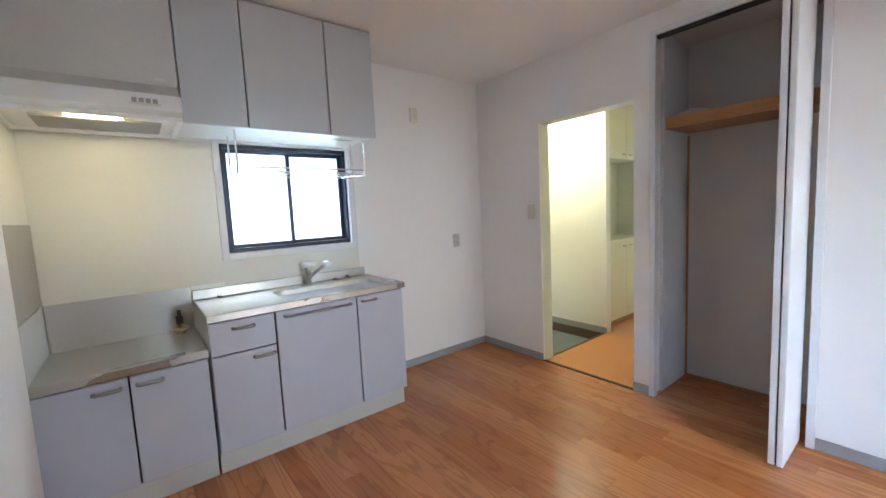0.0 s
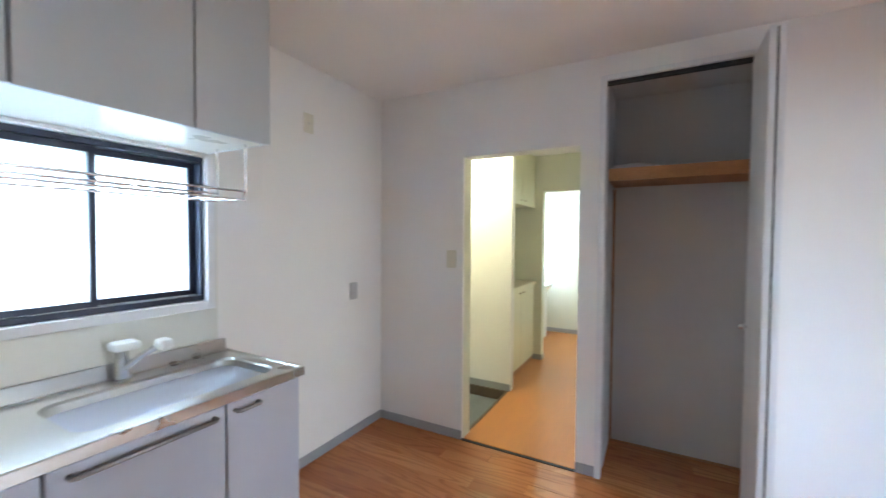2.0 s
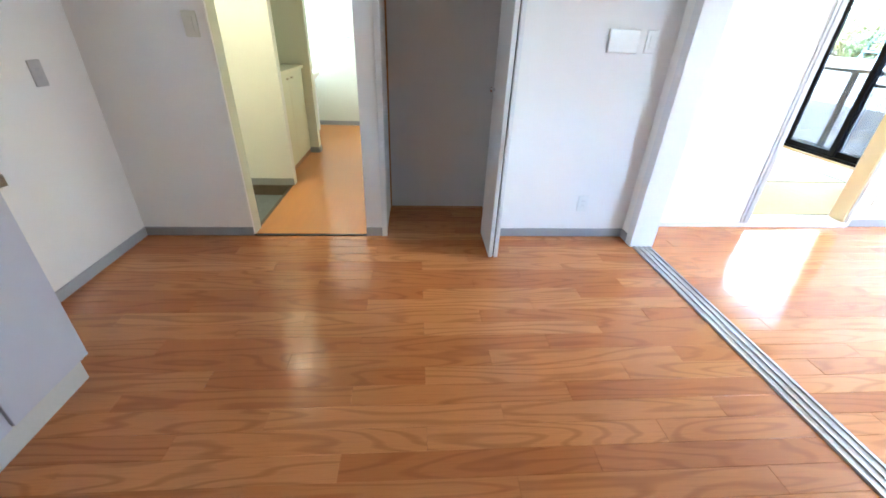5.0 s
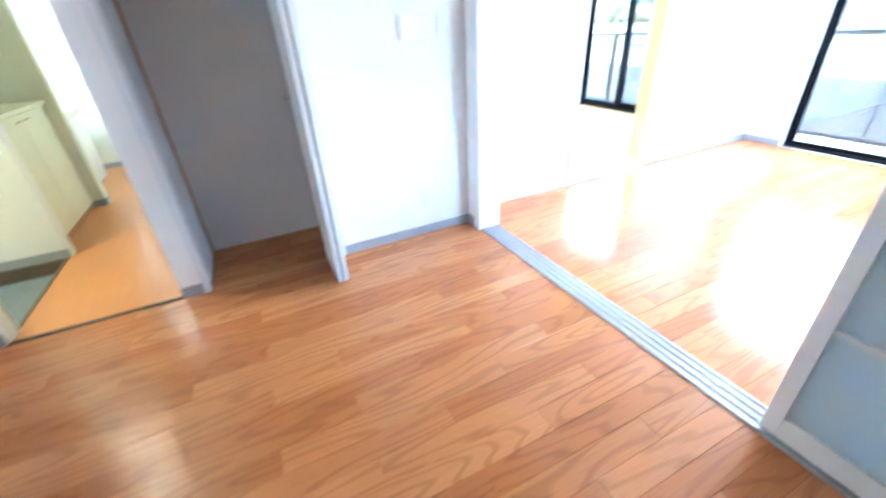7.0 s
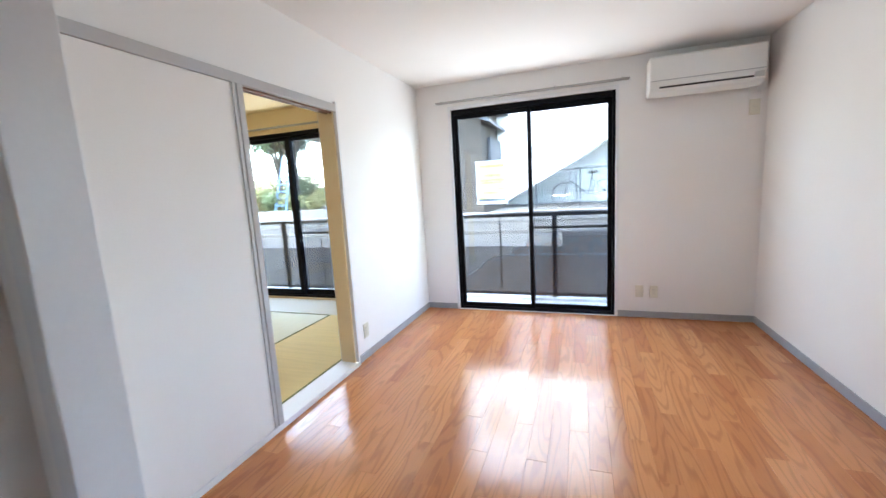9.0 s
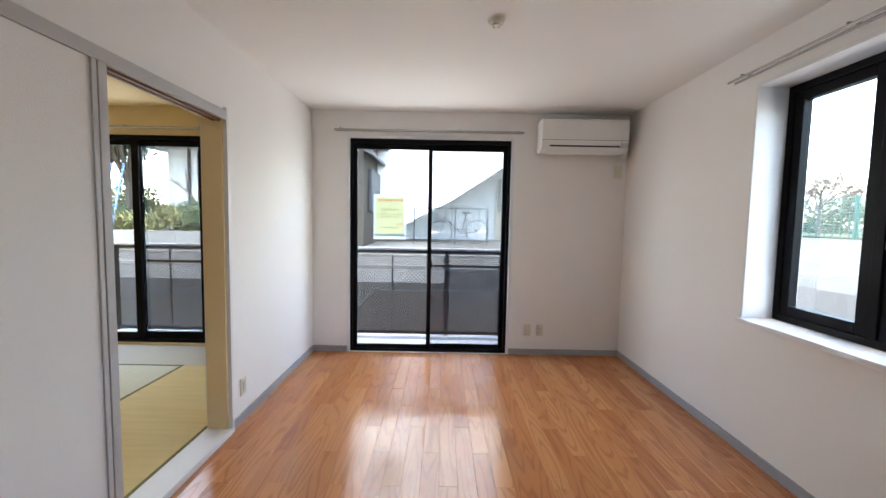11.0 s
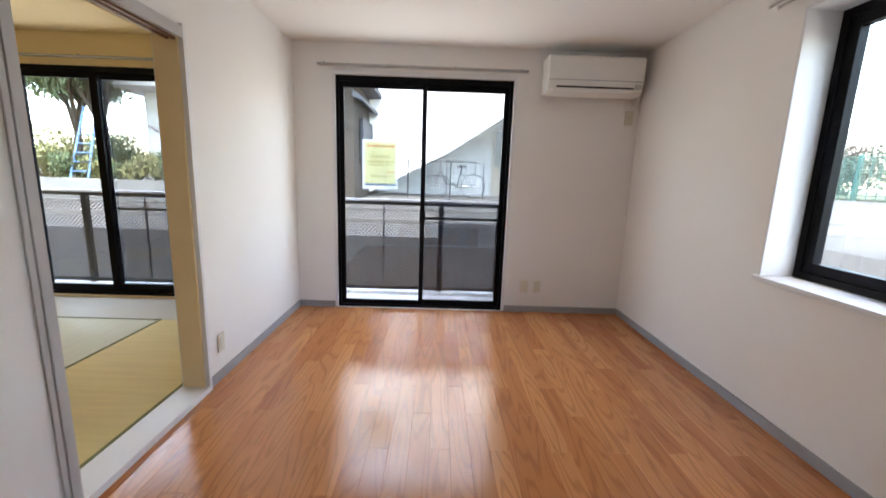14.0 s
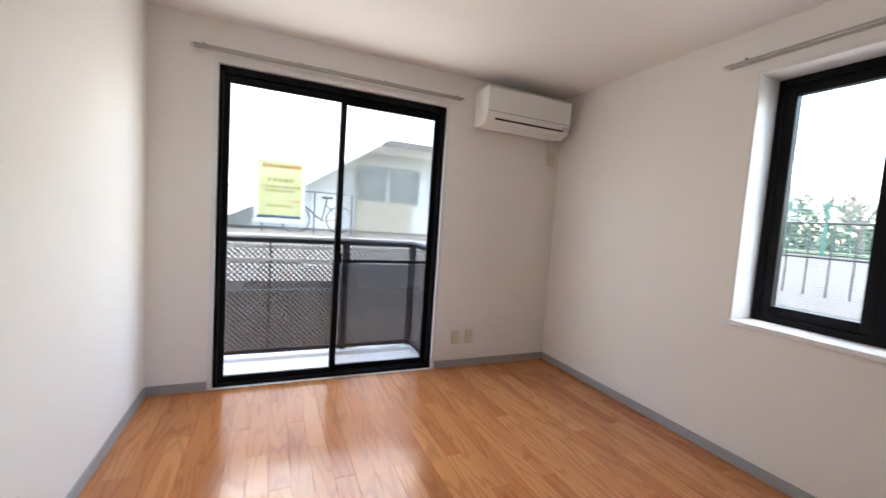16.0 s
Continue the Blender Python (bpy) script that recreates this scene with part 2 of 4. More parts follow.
POSTERB = frosted_material("blue_print", (0.35, 0.45, 0.75), clear=0.3)
CONCRETE = material("concrete", (0.17, 0.167, 0.16), 0.85, vary=0.25, scale=1.2, fine=40, bump=0.3)
DARKCON = material("damp_dark_concrete", (0.075, 0.077, 0.085), 0.8, spec=0.2, vary=0.3, scale=1.5, fine=40, bump=0.3)
ASPHALT = material("pale_worn_asphalt", (0.07, 0.069, 0.066), 0.85, vary=0.25, scale=0.6, fine=30, bump=0.3)
RENDERW = material("white_render", (0.74, 0.74, 0.73), 0.85, vary=0.05, scale=1, fine=60, bump=0.15)
BEIGE = material("beige_shed_board", (0.32, 0.28, 0.22), 0.7, vary=0.12, scale=2, bump=0.1)
BLUEGLASS = material("dull_blue_glass", (0.05, 0.07, 0.09), 0.15, vary=0.1, bump=0)
BROWN = material("brown_siding", (0.045, 0.038, 0.032), 0.8, spec=0.15, vary=0.2, scale=2, bump=0.2)
ROOF = material("grey_roof_tile", (0.045, 0.048, 0.055), 0.6, spec=0.2, vary=0.2, scale=5, bump=0.2)
RAILM = material("dark_grey_punched_metal", (0.008, 0.009, 0.012), 0.6, 0.0, vary=0.1, bump=0.02, spec=0.12)
BARK = material("bark", (0.06, 0.047, 0.036), 0.9, vary=0.3, scale=10, bump=0.5)
LEAF = material("leaf_green", (0.075, 0.11, 0.045), 0.6, vary=0.5, scale=2, bump=0)
LEAFY = material("leaf_yellow_green", (0.16, 0.16, 0.06), 0.6, vary=0.45, scale=2, bump=0)
TWIG = material("bare_twig", (0.13, 0.095, 0.085), 0.9, vary=0.3, bump=0)
NET = material("green_net", (0.035, 0.12, 0.095), 0.7, vary=0.2, bump=0)
BIKE = material("bicycle_metal", (0.03, 0.03, 0.032), 0.4, 0.3, vary=0.1, bump=0)
BLUEP = material("blue_paint", (0.08, 0.17, 0.30), 0.5, vary=0.15, bump=0.02)


# ---- builders ----
def add_box(bm, x0, x1, y0, y1, z0, z1, bevel=0.0):
    x0, x1, y0, y1, z0, z1 = min(x0, x1), max(x0, x1), min(y0, y1), max(y0, y1), min(z0, z1), max(z0, z1)
    r = bmesh.ops.create_cube(bm, size=1.0, matrix=Matrix.LocRotScale(((x0 + x1) / 2, (y0 + y1) / 2, (z0 + z1) / 2), None, (x1 - x0, y1 - y0, z1 - z0)))
    if bevel:
        edges = list({e for v in r["verts"] for e in v.link_edges})
        bmesh.ops.bevel(bm, geom=edges, offset=bevel, segments=2, affect="EDGES", profile=0.5)


def add_tube(bm, a, b, r, n=10):
    a, b = Vector(a), Vector(b)
    m = Matrix.Translation((a + b) / 2) @ (b - a).to_track_quat("Z", "Y").to_matrix().to_4x4()
    bmesh.ops.create_cone(bm, segments=n, radius1=r, radius2=r, depth=(b - a).length, cap_ends=True, matrix=m)


def finish(bm, name, mat, parent=None, smooth=False):
    me = bpy.data.meshes.new(name)
    bmesh.ops.recalc_face_normals(bm, faces=bm.faces)
    bm.to_mesh(me)
    bm.free()
    me.materials.append(mat)
    if smooth:
        for p in me.polygons:
            p.use_smooth = True
    ob = new(name, me)
    if parent:
        ob.parent = parent
        ob.matrix_parent_inverse = Matrix.Translation(parent.location).inverted()
    return ob


def boxes(name, mat, parts, parent=None, bevel=0.0):
    bm = bmesh.new()
    for p in parts:
        add_box(bm, *p, bevel=bevel)
    return finish(bm, name, mat, parent)


def tubes(name, mat, parts, parent=None):
    bm = bmesh.new()
    for a, b, r in parts:
        add_tube(bm, a, b, r)
    return finish(bm, name, mat, parent, smooth=False)


def pipe(name, mat, points, r, parent=None, cyclic=False):
    """A bent round bar along points."""
    cu = bpy.data.curves.new(name, "CURVE")
    cu.dimensions, cu.bevel_depth, cu.bevel_resolution = "3D", r, 3
    s = cu.splines.new("POLY")
    s.points.add(len(points) - 1)
    for q, p in zip(s.points, points):
        q.co = (*p, 1)
    s.use_cyclic_u = cyclic
    tmp = bpy.data.objects.new(name, cu)
    me = bpy.data.meshes.new_from_object(tmp)
    bpy.data.objects.remove(tmp)
    me.materials.clear()
    me.materials.append(mat)
    for p in me.polygons:
        p.use_smooth = True
    ob = new(name, me)
    if parent:
        ob.parent = parent
        ob.matrix_parent_inverse = Matrix.Translation(parent.location).inverted()
    return ob


def prism(name, mat, outline, axis, a, b, parent=None, bevel=0.0):
    """An outline drawn in the plane across axis ('x': points are y, z; 'y': x, z; 'z': x, y), drawn out from a to b."""
    bm = bmesh.new()
    put = {"x": lambda p, w: (w, p[0], p[1]), "y": lambda p, w: (p[0], w, p[1]), "z": lambda p, w: (p[0], p[1], w)}[axis]
    lo, hi = [bm.verts.new(put(p, a)) for p in outline], [bm.verts.new(put(p, b)) for p in outline]
    bm.faces.new(lo)
    bm.faces.new(hi)
    for i in range(len(outline)):
        j = (i + 1) % len(outline)
        bm.faces.new((lo[i], lo[j], hi[j], hi[i]))
    if bevel:
        bmesh.ops.bevel(bm, geom=list(bm.edges), offset=bevel, segments=2, affect="EDGES", profile=0.5)
    return finish(bm, name, mat, parent)


def thing(name, at, label, category, group=""):
    ob = new(name)
    ob.empty_display_size = 0.1
    ob.location = at
    return tagged(ob, label, category, group)


def structure(ob, label=""):
    return tagged(ob, label, kind="structure")


# ---- large structure ----
H = 2.5
structure(boxes("wall_north", WALL, [
    (-3.25, -2.22, 0, 0.15, -0.1, H), (-1.37, 0, 0, 0.15, -0.1, H), (-2.22, -1.37, 0, 0.15, -0.1, 1.12), (-2.22, -1.37, 0, 0.15, 1.82, H)]), "off-white papered kitchen wall")
structure(boxes("wall_kitchen_west", WALL, [(-3.25, -3.09, -0.62, 0, -0.1, H), (-3.25, -3.065, -3.38, -0.62, -0.1, H)]), "off-white papered wall beside the stove")
structure(boxes("wall_east", WALL, [
    (0, 0.12, -0.72, 0.15, -0.1, H), (0, 0.12, -1.5, -0.72, 2.0, H), (0, 0.12, -1.62, -1.5, -0.1, H),
    (0, 0.12, -2.42, -1.62, 2.37, H), (0, 0.12, -3.38, -2.42, -0.1, H)]), "off-white papered wall with doorway and closet")
structure(boxes("wall_partition_stub", WALL, [(-0.10, 0.31, -3.52, -3.38, -0.1, H)]), "short papered wall end beside the sliding doors")
structure(boxes("wall_partition_header", WALL, [(-3.25, -0.10, -3.52, -3.38, 2.03, H)]), "papered wall above the sliding doors")
structure(boxes("wall_living_east", WALL, [
    (0.19, 0.31, -4.49, -3.52, -0.1, H), (0.19, 0.31, -5.37, -4.49, 2.0, H), (0.19, 0.31, -7.01, -5.37, -0.1, H)]), "off-white papered wall with tatami room doorway")
structure(boxes("wall_south", WALL, [
    (-3.25, -1.875, -7.17, -7.01, -0.1, H), (-1.875, -0.175, -7.17, -7.01, 2.25, H), (-0.175, 0.25, -7.17, -7.01, -0.1, H), (-1.875, -0.175, -7.17, -7.01, -0.1, 0.0)]), "off-white papered wall around the balcony window")
structure(boxes("wall_tatami_south", SAND, [
    (0.25, 1.28, -7.17, -7.01, -0.1, H), (1.28, 2.90, -7.17, -7.01, 2.22, H), (2.90, 4.1, -7.17, -7.01, -0.1, H), (1.28, 2.90, -7.17, -7.01, -0.1, 0.05)]), "sand-coloured wall around the tatami room window")
structure(boxes("wall_living_west", WALL, [
    (-3.38, -3.04, -7.01, -5.35, -0.1, H), (-3.38, -3.04, -4.20, -3.52, -0.1, H), (-3.38, -3.04, -5.35, -4.20, -0.1, 0.80), (-3.38, -3.04, -5.35, -4.20, 2.25, H)]), "off-white papered wall with casement window")
structure(boxes("wall_partition_west", WALL, [(-3.25, -3.06, -3.52, -3.38, -0.1, 2.03)]), "papered wall end")
structure(boxes("wall_tatami_lining", SAND, [(0.31, 0.325, -4.49, -3.72, 0, H), (0.31, 0.325, -7.0, -5.37, 0, H), (0.31, 0.325, -5.37, -4.49, 2.0, H)]), "sand-coloured plaster on the tatami room side")
structure(boxes("wall_tatami_east", SAND, [(4.0, 4.1, -7.01, -3.72, -0.1, H)]), "sand-coloured plaster wall")
structure(boxes("wall_tatami_north", SAND, [(0.31, 4.1, -3.72, -3.60, -0.1, H)]), "sand-coloured plaster wall")
structure(boxes("ceiling_kitchen", CEIL, [(-3.25, 0.12, -3.45, 0.15, H, H + 0.1)]), "off-white papered ceiling")
structure(boxes("ceiling_living", CEIL, [(-3.25, 0.31, -7.17, -3.45, H, H + 0.1)]), "off-white papered ceiling")
structure(boxes("ceiling_tatami", SAND, [(0.31, 4.1, -7.17, -3.60, H, H + 0.1)]), "pale wooden ceiling of the tatami room")
# floor slabs under the planks
floor = structure(boxes("floor", GROOVE, [(-3.25, 0.0, -3.45, 0, -0.1, -0.006), (0.0, 0.52, -2.45, -1.63, -0.1, -0.006), (-3.25, 0.19, -7.0, -3.45, -0.1, -0.006)]), "glossy oak plank floor")
structure(boxes("floor_hall", HALLWOOD, [(0.0, 3.75, -1.75, -0.70, -0.1, -0.004), (1.12, 3.75, -0.70, 0.6, -0.1, -0.004)]), "orange wood-look hall floor")
structure(boxes("floor_entrance", SLATE, [(0.12, 1.02, -0.70, 0.9, -0.2, -0.09)]), "dark grey entrance floor, a step lower")
structure(boxes("entrance_step", RISER, [(0.12, 1.02, -0.715, -0.695, -0.09, 0.002), (0.985, 1.02, -0.695, 0.9, -0.09, 0.0)]), "wooden edge of the entrance step")
structure(boxes("floor_tatami", CONCRETE, [(0.31, 4.1, -7.01, -3.6, -0.1, -0.03)]), "floor under the tatami mats")

# hall, entrance and washroom
structure(boxes("wall_hall_closet", WALL, [(1.02, 1.10, -0.73, 1.0, -0.09, 2.4)]), "white papered wall of the entrance")
structure(boxes("wall_entrance_west", CREAM, [(0.12, 0.13, -0.72, 0.9, -0.2, 2.4)]), "papered entrance wall, cream from painted yellowish light")
structure(boxes("wall_entrance_north", CREAM, [(0.12, 1.02, 0.9, 1.0, -0.2, 2.4)]), "papered entrance wall, cream from painted yellowish light")
structure(boxes("wall_hall_south", CREAM, [(0.62, 3.75, -1.85, -1.75, -0.1, 2.4), (0.12, 0.62, -1.62, -1.52, -0.1, 2.4)]), "papered hall wall, cream from painted yellowish light")
structure(boxes("wall_hall_niche", CREAM, [(1.10, 2.12, -0.27, -0.20, -0.1, 2.4)]), "papered wall behind the shoe cabinets, cream from painted yellowish light")
structure(boxes("wall_washroom_west", CREAM, [(2.12, 2.22, -0.73, 0.2, -0.1, 2.4), (2.12, 2.22, -1.75, -0.73, 1.98, 2.4), (2.12, 2.22, -1.75, -1.55, -0.1, 1.98)]), "wall with washroom doorway, cream from painted yellowish light")
structure(boxes("wall_washroom_north", CREAM, [(2.22, 3.75, 0.0, 0.1, -0.1, 0.95), (2.22, 2.4, 0.0, 0.1, 0.95, 2.4), (3.5, 3.75, 0.0, 0.1, 0.95, 2.4), (2.4, 3.5, 0.0, 0.1, 2.0, 2.4)]), "washroom wall with window, cream from painted yellowish light")
structure(boxes("wall_washroom_east", CREAM, [(3.62, 3.75, -1.75, 0.0, -0.1, 2.4)]), "washroom wall, cream from painted yellowish light")
structure(boxes("ceiling_hall", CEIL, [(0.12, 3.75, -1.85, 1.0, 2.4, 2.5)]), "pale hall ceiling")
structure(boxes("baseboard_hall", BASE, [(1.008, 1.018, -0.73, 0.9, 0.0, 0.06), (2.105, 2.118, -0.735, -0.6, 0, 0.06), (2.12, 2.22, -0.742, -0.733, 0, 0.06), (3.608, 3.618, -1.75, 0.0, 0, 0.06)]), "grey vinyl skirting")
washroom_window = structure(boxes("window_washroom", WHITE, [(2.4, 2.44, 0.02, 0.08, 0.95, 2.0), (3.46, 3.5, 0.02, 0.08, 0.95, 2.0), (2.44, 3.46, 0.02, 0.08, 0.95, 0.99), (2.44, 3.46, 0.02, 0.08, 1.96, 2.0)]), "white washroom window with frosted glass")
boxes("pane", FROST, [(2.44, 3.46, 0.045, 0.05, 0.99, 1.96)], washroom_window)

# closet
structure(boxes("wall_closet", LINING, [(0.12, 0.62, -1.64, -1.62, 0, 2.4), (0.12, 0.62, -2.52, -2.44, 0, 2.4), (0.52, 0.62, -2.44, -1.64, 0, 2.4), (0.12, 0.62, -2.52, -1.62, 2.4, 2.45)]), "grey-white papered closet lining, darkened for the closet's shade")
structure(boxes("trim_closet_casing", WHITE, [(-0.018, 0.03, -1.645, -1.61, 0.0, 2.385), (-0.018, 0.03, -2.445, -2.41, 0, 2.385), (-0.018, 0.03, -2.41, -1.645, 2.355, 2.385)], bevel=0.003), "white closet door casing")
structure(boxes("trim_closet_corner", SHELFWOOD, [(0.508, 0.519, -1.653, -1.641, 0, 1.78), (0.508, 0.519, -2.41, -1.641, 0.0, 0.012)]), "thin brown corner bead")
structure(boxes("trim_closet_track", DARK, [(0.0, 0.035, -2.41, -1.645, 2.335, 2.354)]), "dark folding-door track")

# trims, skirting, rails
structure(boxes("trim_doorway", CREAM, [(0.02, 0.119, -0.7205, -0.712, 0, 2.0), ]), "cream doorway reveal")
structure(boxes("baseboard_kitchen", BASE, [(-1.27, -0.011, -0.011, -0.001, 0, 0.062), (-0.011, -0.001, -0.72, -0.001, 0, 0.062), (-0.011, -0.001, -1.61, -1.5, 0, 0.062), (-0.011, -0.001, -3.38, -2.446, 0, 0.062), (-0.10, -0.011, -3.379, -3.368, 0, 0.062)], bevel=0.002), "grey vinyl skirting")
structure(boxes("baseboard_living", BASE, [(0.178, 0.189, -7.0, -5.41, 0, 0.062), (-0.17, 0.178, -7.009, -6.998, 0, 0.062), (-3.03, -1.88, -7.009, -6.998, 0, 0.062), (-3.039, -3.028, -6.998, -3.53, 0, 0.062)], bevel=0.002), "grey vinyl skirting")
structure(boxes("trim_partition_post", WHITE, [(-0.175, -0.10, -3.535, -3.365, 0, 2.03)], bevel=0.004), "white door post of the sliding partition")
# white head track in grey trim colour, its shadow put into the colour
structure(boxes("trim_partition_head", GREYTRIM, [(-3.06, -0.175, -3.535, -3.365, 1.99, 2.04)], bevel=0.003), "white head track of the sliding partition, greyed by painted shadow")
structure(boxes("trim_partition_grooves", BASE, [(-3.05, -0.18, y, y + 0.012, 1.984, 1.9895) for y in (-3.50, -3.465, -3.43, -3.395)]), "dark grooves of the head track")
structure(boxes("floor_rail", GREYALU, [(-3.05, -0.175, -3.515, -3.385, -0.004, 0.003)] + [(-3.05, -0.175, y, y + 0.014, 0.003, 0.009) for y in (-3.513, -3.476, -3.439, -3.402)]), "grey aluminium sliding-door floor rail")
structure(boxes("door_sill_hall", DARK, [(-0.012, 0.012, -1.5, -0.72, -0.004, 0.004)]), "dark threshold strip")
structure(boxes("trim_kitchen_window", WHITE, [(-2.255, -2.215, -0.018, 0.06, 1.085, 1.855), (-1.375, -1.335, -0.018, 0.06, 1.085, 1.855), (-2.215, -1.375, -0.018, 0.06, 1.085, 1.125), (-2.215, -1.375, -0.018, 0.06, 1.815, 1.855)], bevel=0.003), "white kitchen window casing")
structure(boxes("trim_tatami_door", WHITE, [(0.165, 0.33, -5.395, -5.37, 0, 2.06), (0.165, 0.33, -5.37, -3.54, -0.004, 0.035)], bevel=0.002), "white sliding door frame and sill of the tatami room")
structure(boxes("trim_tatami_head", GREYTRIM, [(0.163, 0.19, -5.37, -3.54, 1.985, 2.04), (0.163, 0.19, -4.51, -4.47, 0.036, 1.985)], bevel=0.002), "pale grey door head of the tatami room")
structure(boxes("trim_tatami_groove", GROOVE, [(0.195, 0.21, -5.37, -4.49, 1.975, 1.9995), (0.23, 0.245, -5.37, -4.49, 1.975, 1.9995)]), "brown grooves under the door head")
structure(boxes("trim_tatami_jamb", SAND, [(0.19, 0.31, -5.3695, -5.355, 0.035, 1.99)]), "sand-coloured door jamb")
structure(boxes("trim_balcony_window", WHITE, [(-0.198, -0.172, -7.16, -6.995, 0, 2.26), (-1.878, -1.852, -7.16, -6.995, 0, 2.26), (-1.852, -0.198, -7.16, -6.995, 2.225, 2.26)], bevel=0.002), "white window lining")
structure(boxes("trim_west_window", WHITE, [(-3.37, -3.035, -5.352, -5.335, 0.83, 2.245), (-3.37, -3.035, -4.215, -4.198, 0.83, 2.245), (-3.37, -3.035, -5.335, -4.215, 2.228, 2.252), (-3.37, -3.015, -5.37, -4.18, 0.80, 0.828)], bevel=0.003), "white window lining and sill")


def sliding_window(name, label, axis_y, x0, x1, z0, z1, mat, bar=0.045, head=0.07):
    """A two-leaf sliding window in a wall that runs along x."""
    w = thing(name, ((x0 + x1) / 2, axis_y, z0), label, "window")
    w["kind"] = "structure"
    mid = (x0 + x1) / 2
    y = axis_y
    boxes("frame", mat, [(x0, x0 + bar * 0.6, y - 0.06, y + 0.05, z0, z1), (x1 - bar * 0.6, x1, y - 0.06, y + 0.05, z0, z1),
                         (x0, x1, y - 0.06, y + 0.05, z1 - head * 0.5, z1), (x0, x1, y - 0.06, y + 0.05, z0, z0 + 0.025)], w, 0.002)
    for k, (a, b, dy) in enumerate(((x0 + bar * 0.6, mid + bar / 2, -0.03), (mid - bar / 2, x1 - bar * 0.6, 0.012))):
        boxes("sash", mat, [(a, a + bar, y + dy - 0.014, y + dy + 0.014, z0 + 0.026, z1 - head * 0.5), (b - bar, b, y + dy - 0.014, y + dy + 0.014, z0 + 0.026, z1 - head * 0.5),
                            (a + bar, b - bar, y + dy - 0.014, y + dy + 0.014, z1 - head, z1 - head * 0.5), (a + bar, b - bar, y + dy - 0.014, y + dy + 0.014, z0 + 0.026, z0 + 0.026 + bar)], w, 0.002)
    return w, mid


def panes(w, mat, y, spans):
    for a, b, z0, z1, dy in spans:
        p = boxes("pane", mat, [(a, b, y + dy - 0.002, y + dy + 0.002, z0, z1)], w)
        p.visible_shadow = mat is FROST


win1, m1 = sliding_window("window_balcony", "black aluminium sliding balcony window with clear glass", -7.08, -1.852, -0.198, 0.0, 2.225, BLACK, 0.042, 0.1)
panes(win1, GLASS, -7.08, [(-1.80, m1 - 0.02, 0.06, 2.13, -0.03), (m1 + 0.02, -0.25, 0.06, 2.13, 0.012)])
boxes("latch", BLACK, [(m1 - 0.03, m1 - 0.005, -7.05, -7.03, 0.90, 0.98), (m1 - 0.005, m1 + 0.03, -7.045, -7.03, 0.93, 0.945)], win1, 0.003)
boxes("screen_frame", BLACK, [(-1.82, m1, -7.139, -7.128, 0.90, 0.925), (-1.82, -1.80, -7.139, -7.128, 0.03, 2.15), (m1 - 0.02, m1, -7.139, -7.128, 0.03, 2.15)], win1)
boxes("screen", SCREEN, [(-1.80, m1 - 0.02, -7.134, -7.133, 0.03, 2.15)], win1).visible_shadow = False
win2, m2 = sliding_window("window_tatami", "black aluminium sliding window of the tatami room", -7.08, 1.30, 2.80, 0.05, 2.22, BLACK, 0.07, 0.1)
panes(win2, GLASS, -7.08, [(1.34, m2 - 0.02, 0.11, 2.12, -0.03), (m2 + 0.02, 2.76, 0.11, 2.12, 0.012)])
boxes("screen_frame", BLACK, [(1.33, m2, -7.139, -7.128, 0.90, 0.925)], win2)
boxes("screen", SCREEN, [(1.33, m2 - 0.02, -7.134, -7.133, 0.07, 2.15)], win2).visible_shadow = False
win3, m3 = sliding_window("window_kitchen", "dark sliding kitchen window with frosted glass", 0.07, -2.213, -1.377, 1.127, 1.813, NAVY, 0.024, 0.05)
panes(win3, FROST, 0.07, [(-2.185, m3, 1.16, 1.78, -0.03), (m3, -1.405, 1.16, 1.78, 0.012)])
boxes("latch", NAVY, [(m3 - 0.012, m3 + 0.012, 0.03, 0.05, 1.40, 1.47)], win3, 0.003)

# casement window in the west wall
win4 = thing("window_west", (-3.250, -4.77, 0.83), "black two-leaf casement window with clear glass", "window")
win4["kind"] = "structure"
boxes("frame", BLACK, [(-3.300, -3.220, -5.334, -5.295, 0.829, 2.227), (-3.300, -3.220, -4.255, -4.216, 0.829, 2.227), (-3.300, -3.220, -5.295, -4.255, 2.185, 2.227), (-3.300, -3.220, -5.295, -4.255, 0.829, 0.868), (-3.300, -3.220, -4.80, -4.75, 0.868, 2.185)], win4, 0.003)
for a, b in ((-5.293, -4.802), (-4.748, -4.257)):
    boxes("sash", BLACK, [(-3.285, -3.232, a, a + 0.05, 0.87, 2.183), (-3.285, -3.232, b - 0.06, b, 0.87, 2.183), (-3.285, -3.232, a + 0.05, b - 0.06, 2.13, 2.183), (-3.285, -3.232, a + 0.05, b - 0.06, 0.87, 0.925)], win4, 0.004)
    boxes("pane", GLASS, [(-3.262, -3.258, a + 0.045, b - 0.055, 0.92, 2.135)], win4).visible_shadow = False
boxes("handle", ALU, [(-3.232, -3.210, -4.735, -4.72, 1.36, 1.375), (-3.217, -3.210, -4.735, -4.72, 1.30, 1.375)], win4, 0.002)


# ---- kitchen things ----
def bar_handle(parent, x0, x1, z, y):
    h = pipe("handle", HANDLE, [(x0, y + 0.004, z), (x0, y - 0.02, z), (x0 + 0.008, y - 0.026, z), (x1 - 0.008, y - 0.026, z), (x1, y - 0.02, z), (x1, y + 0.004, z)], 0.008, parent)
    return h


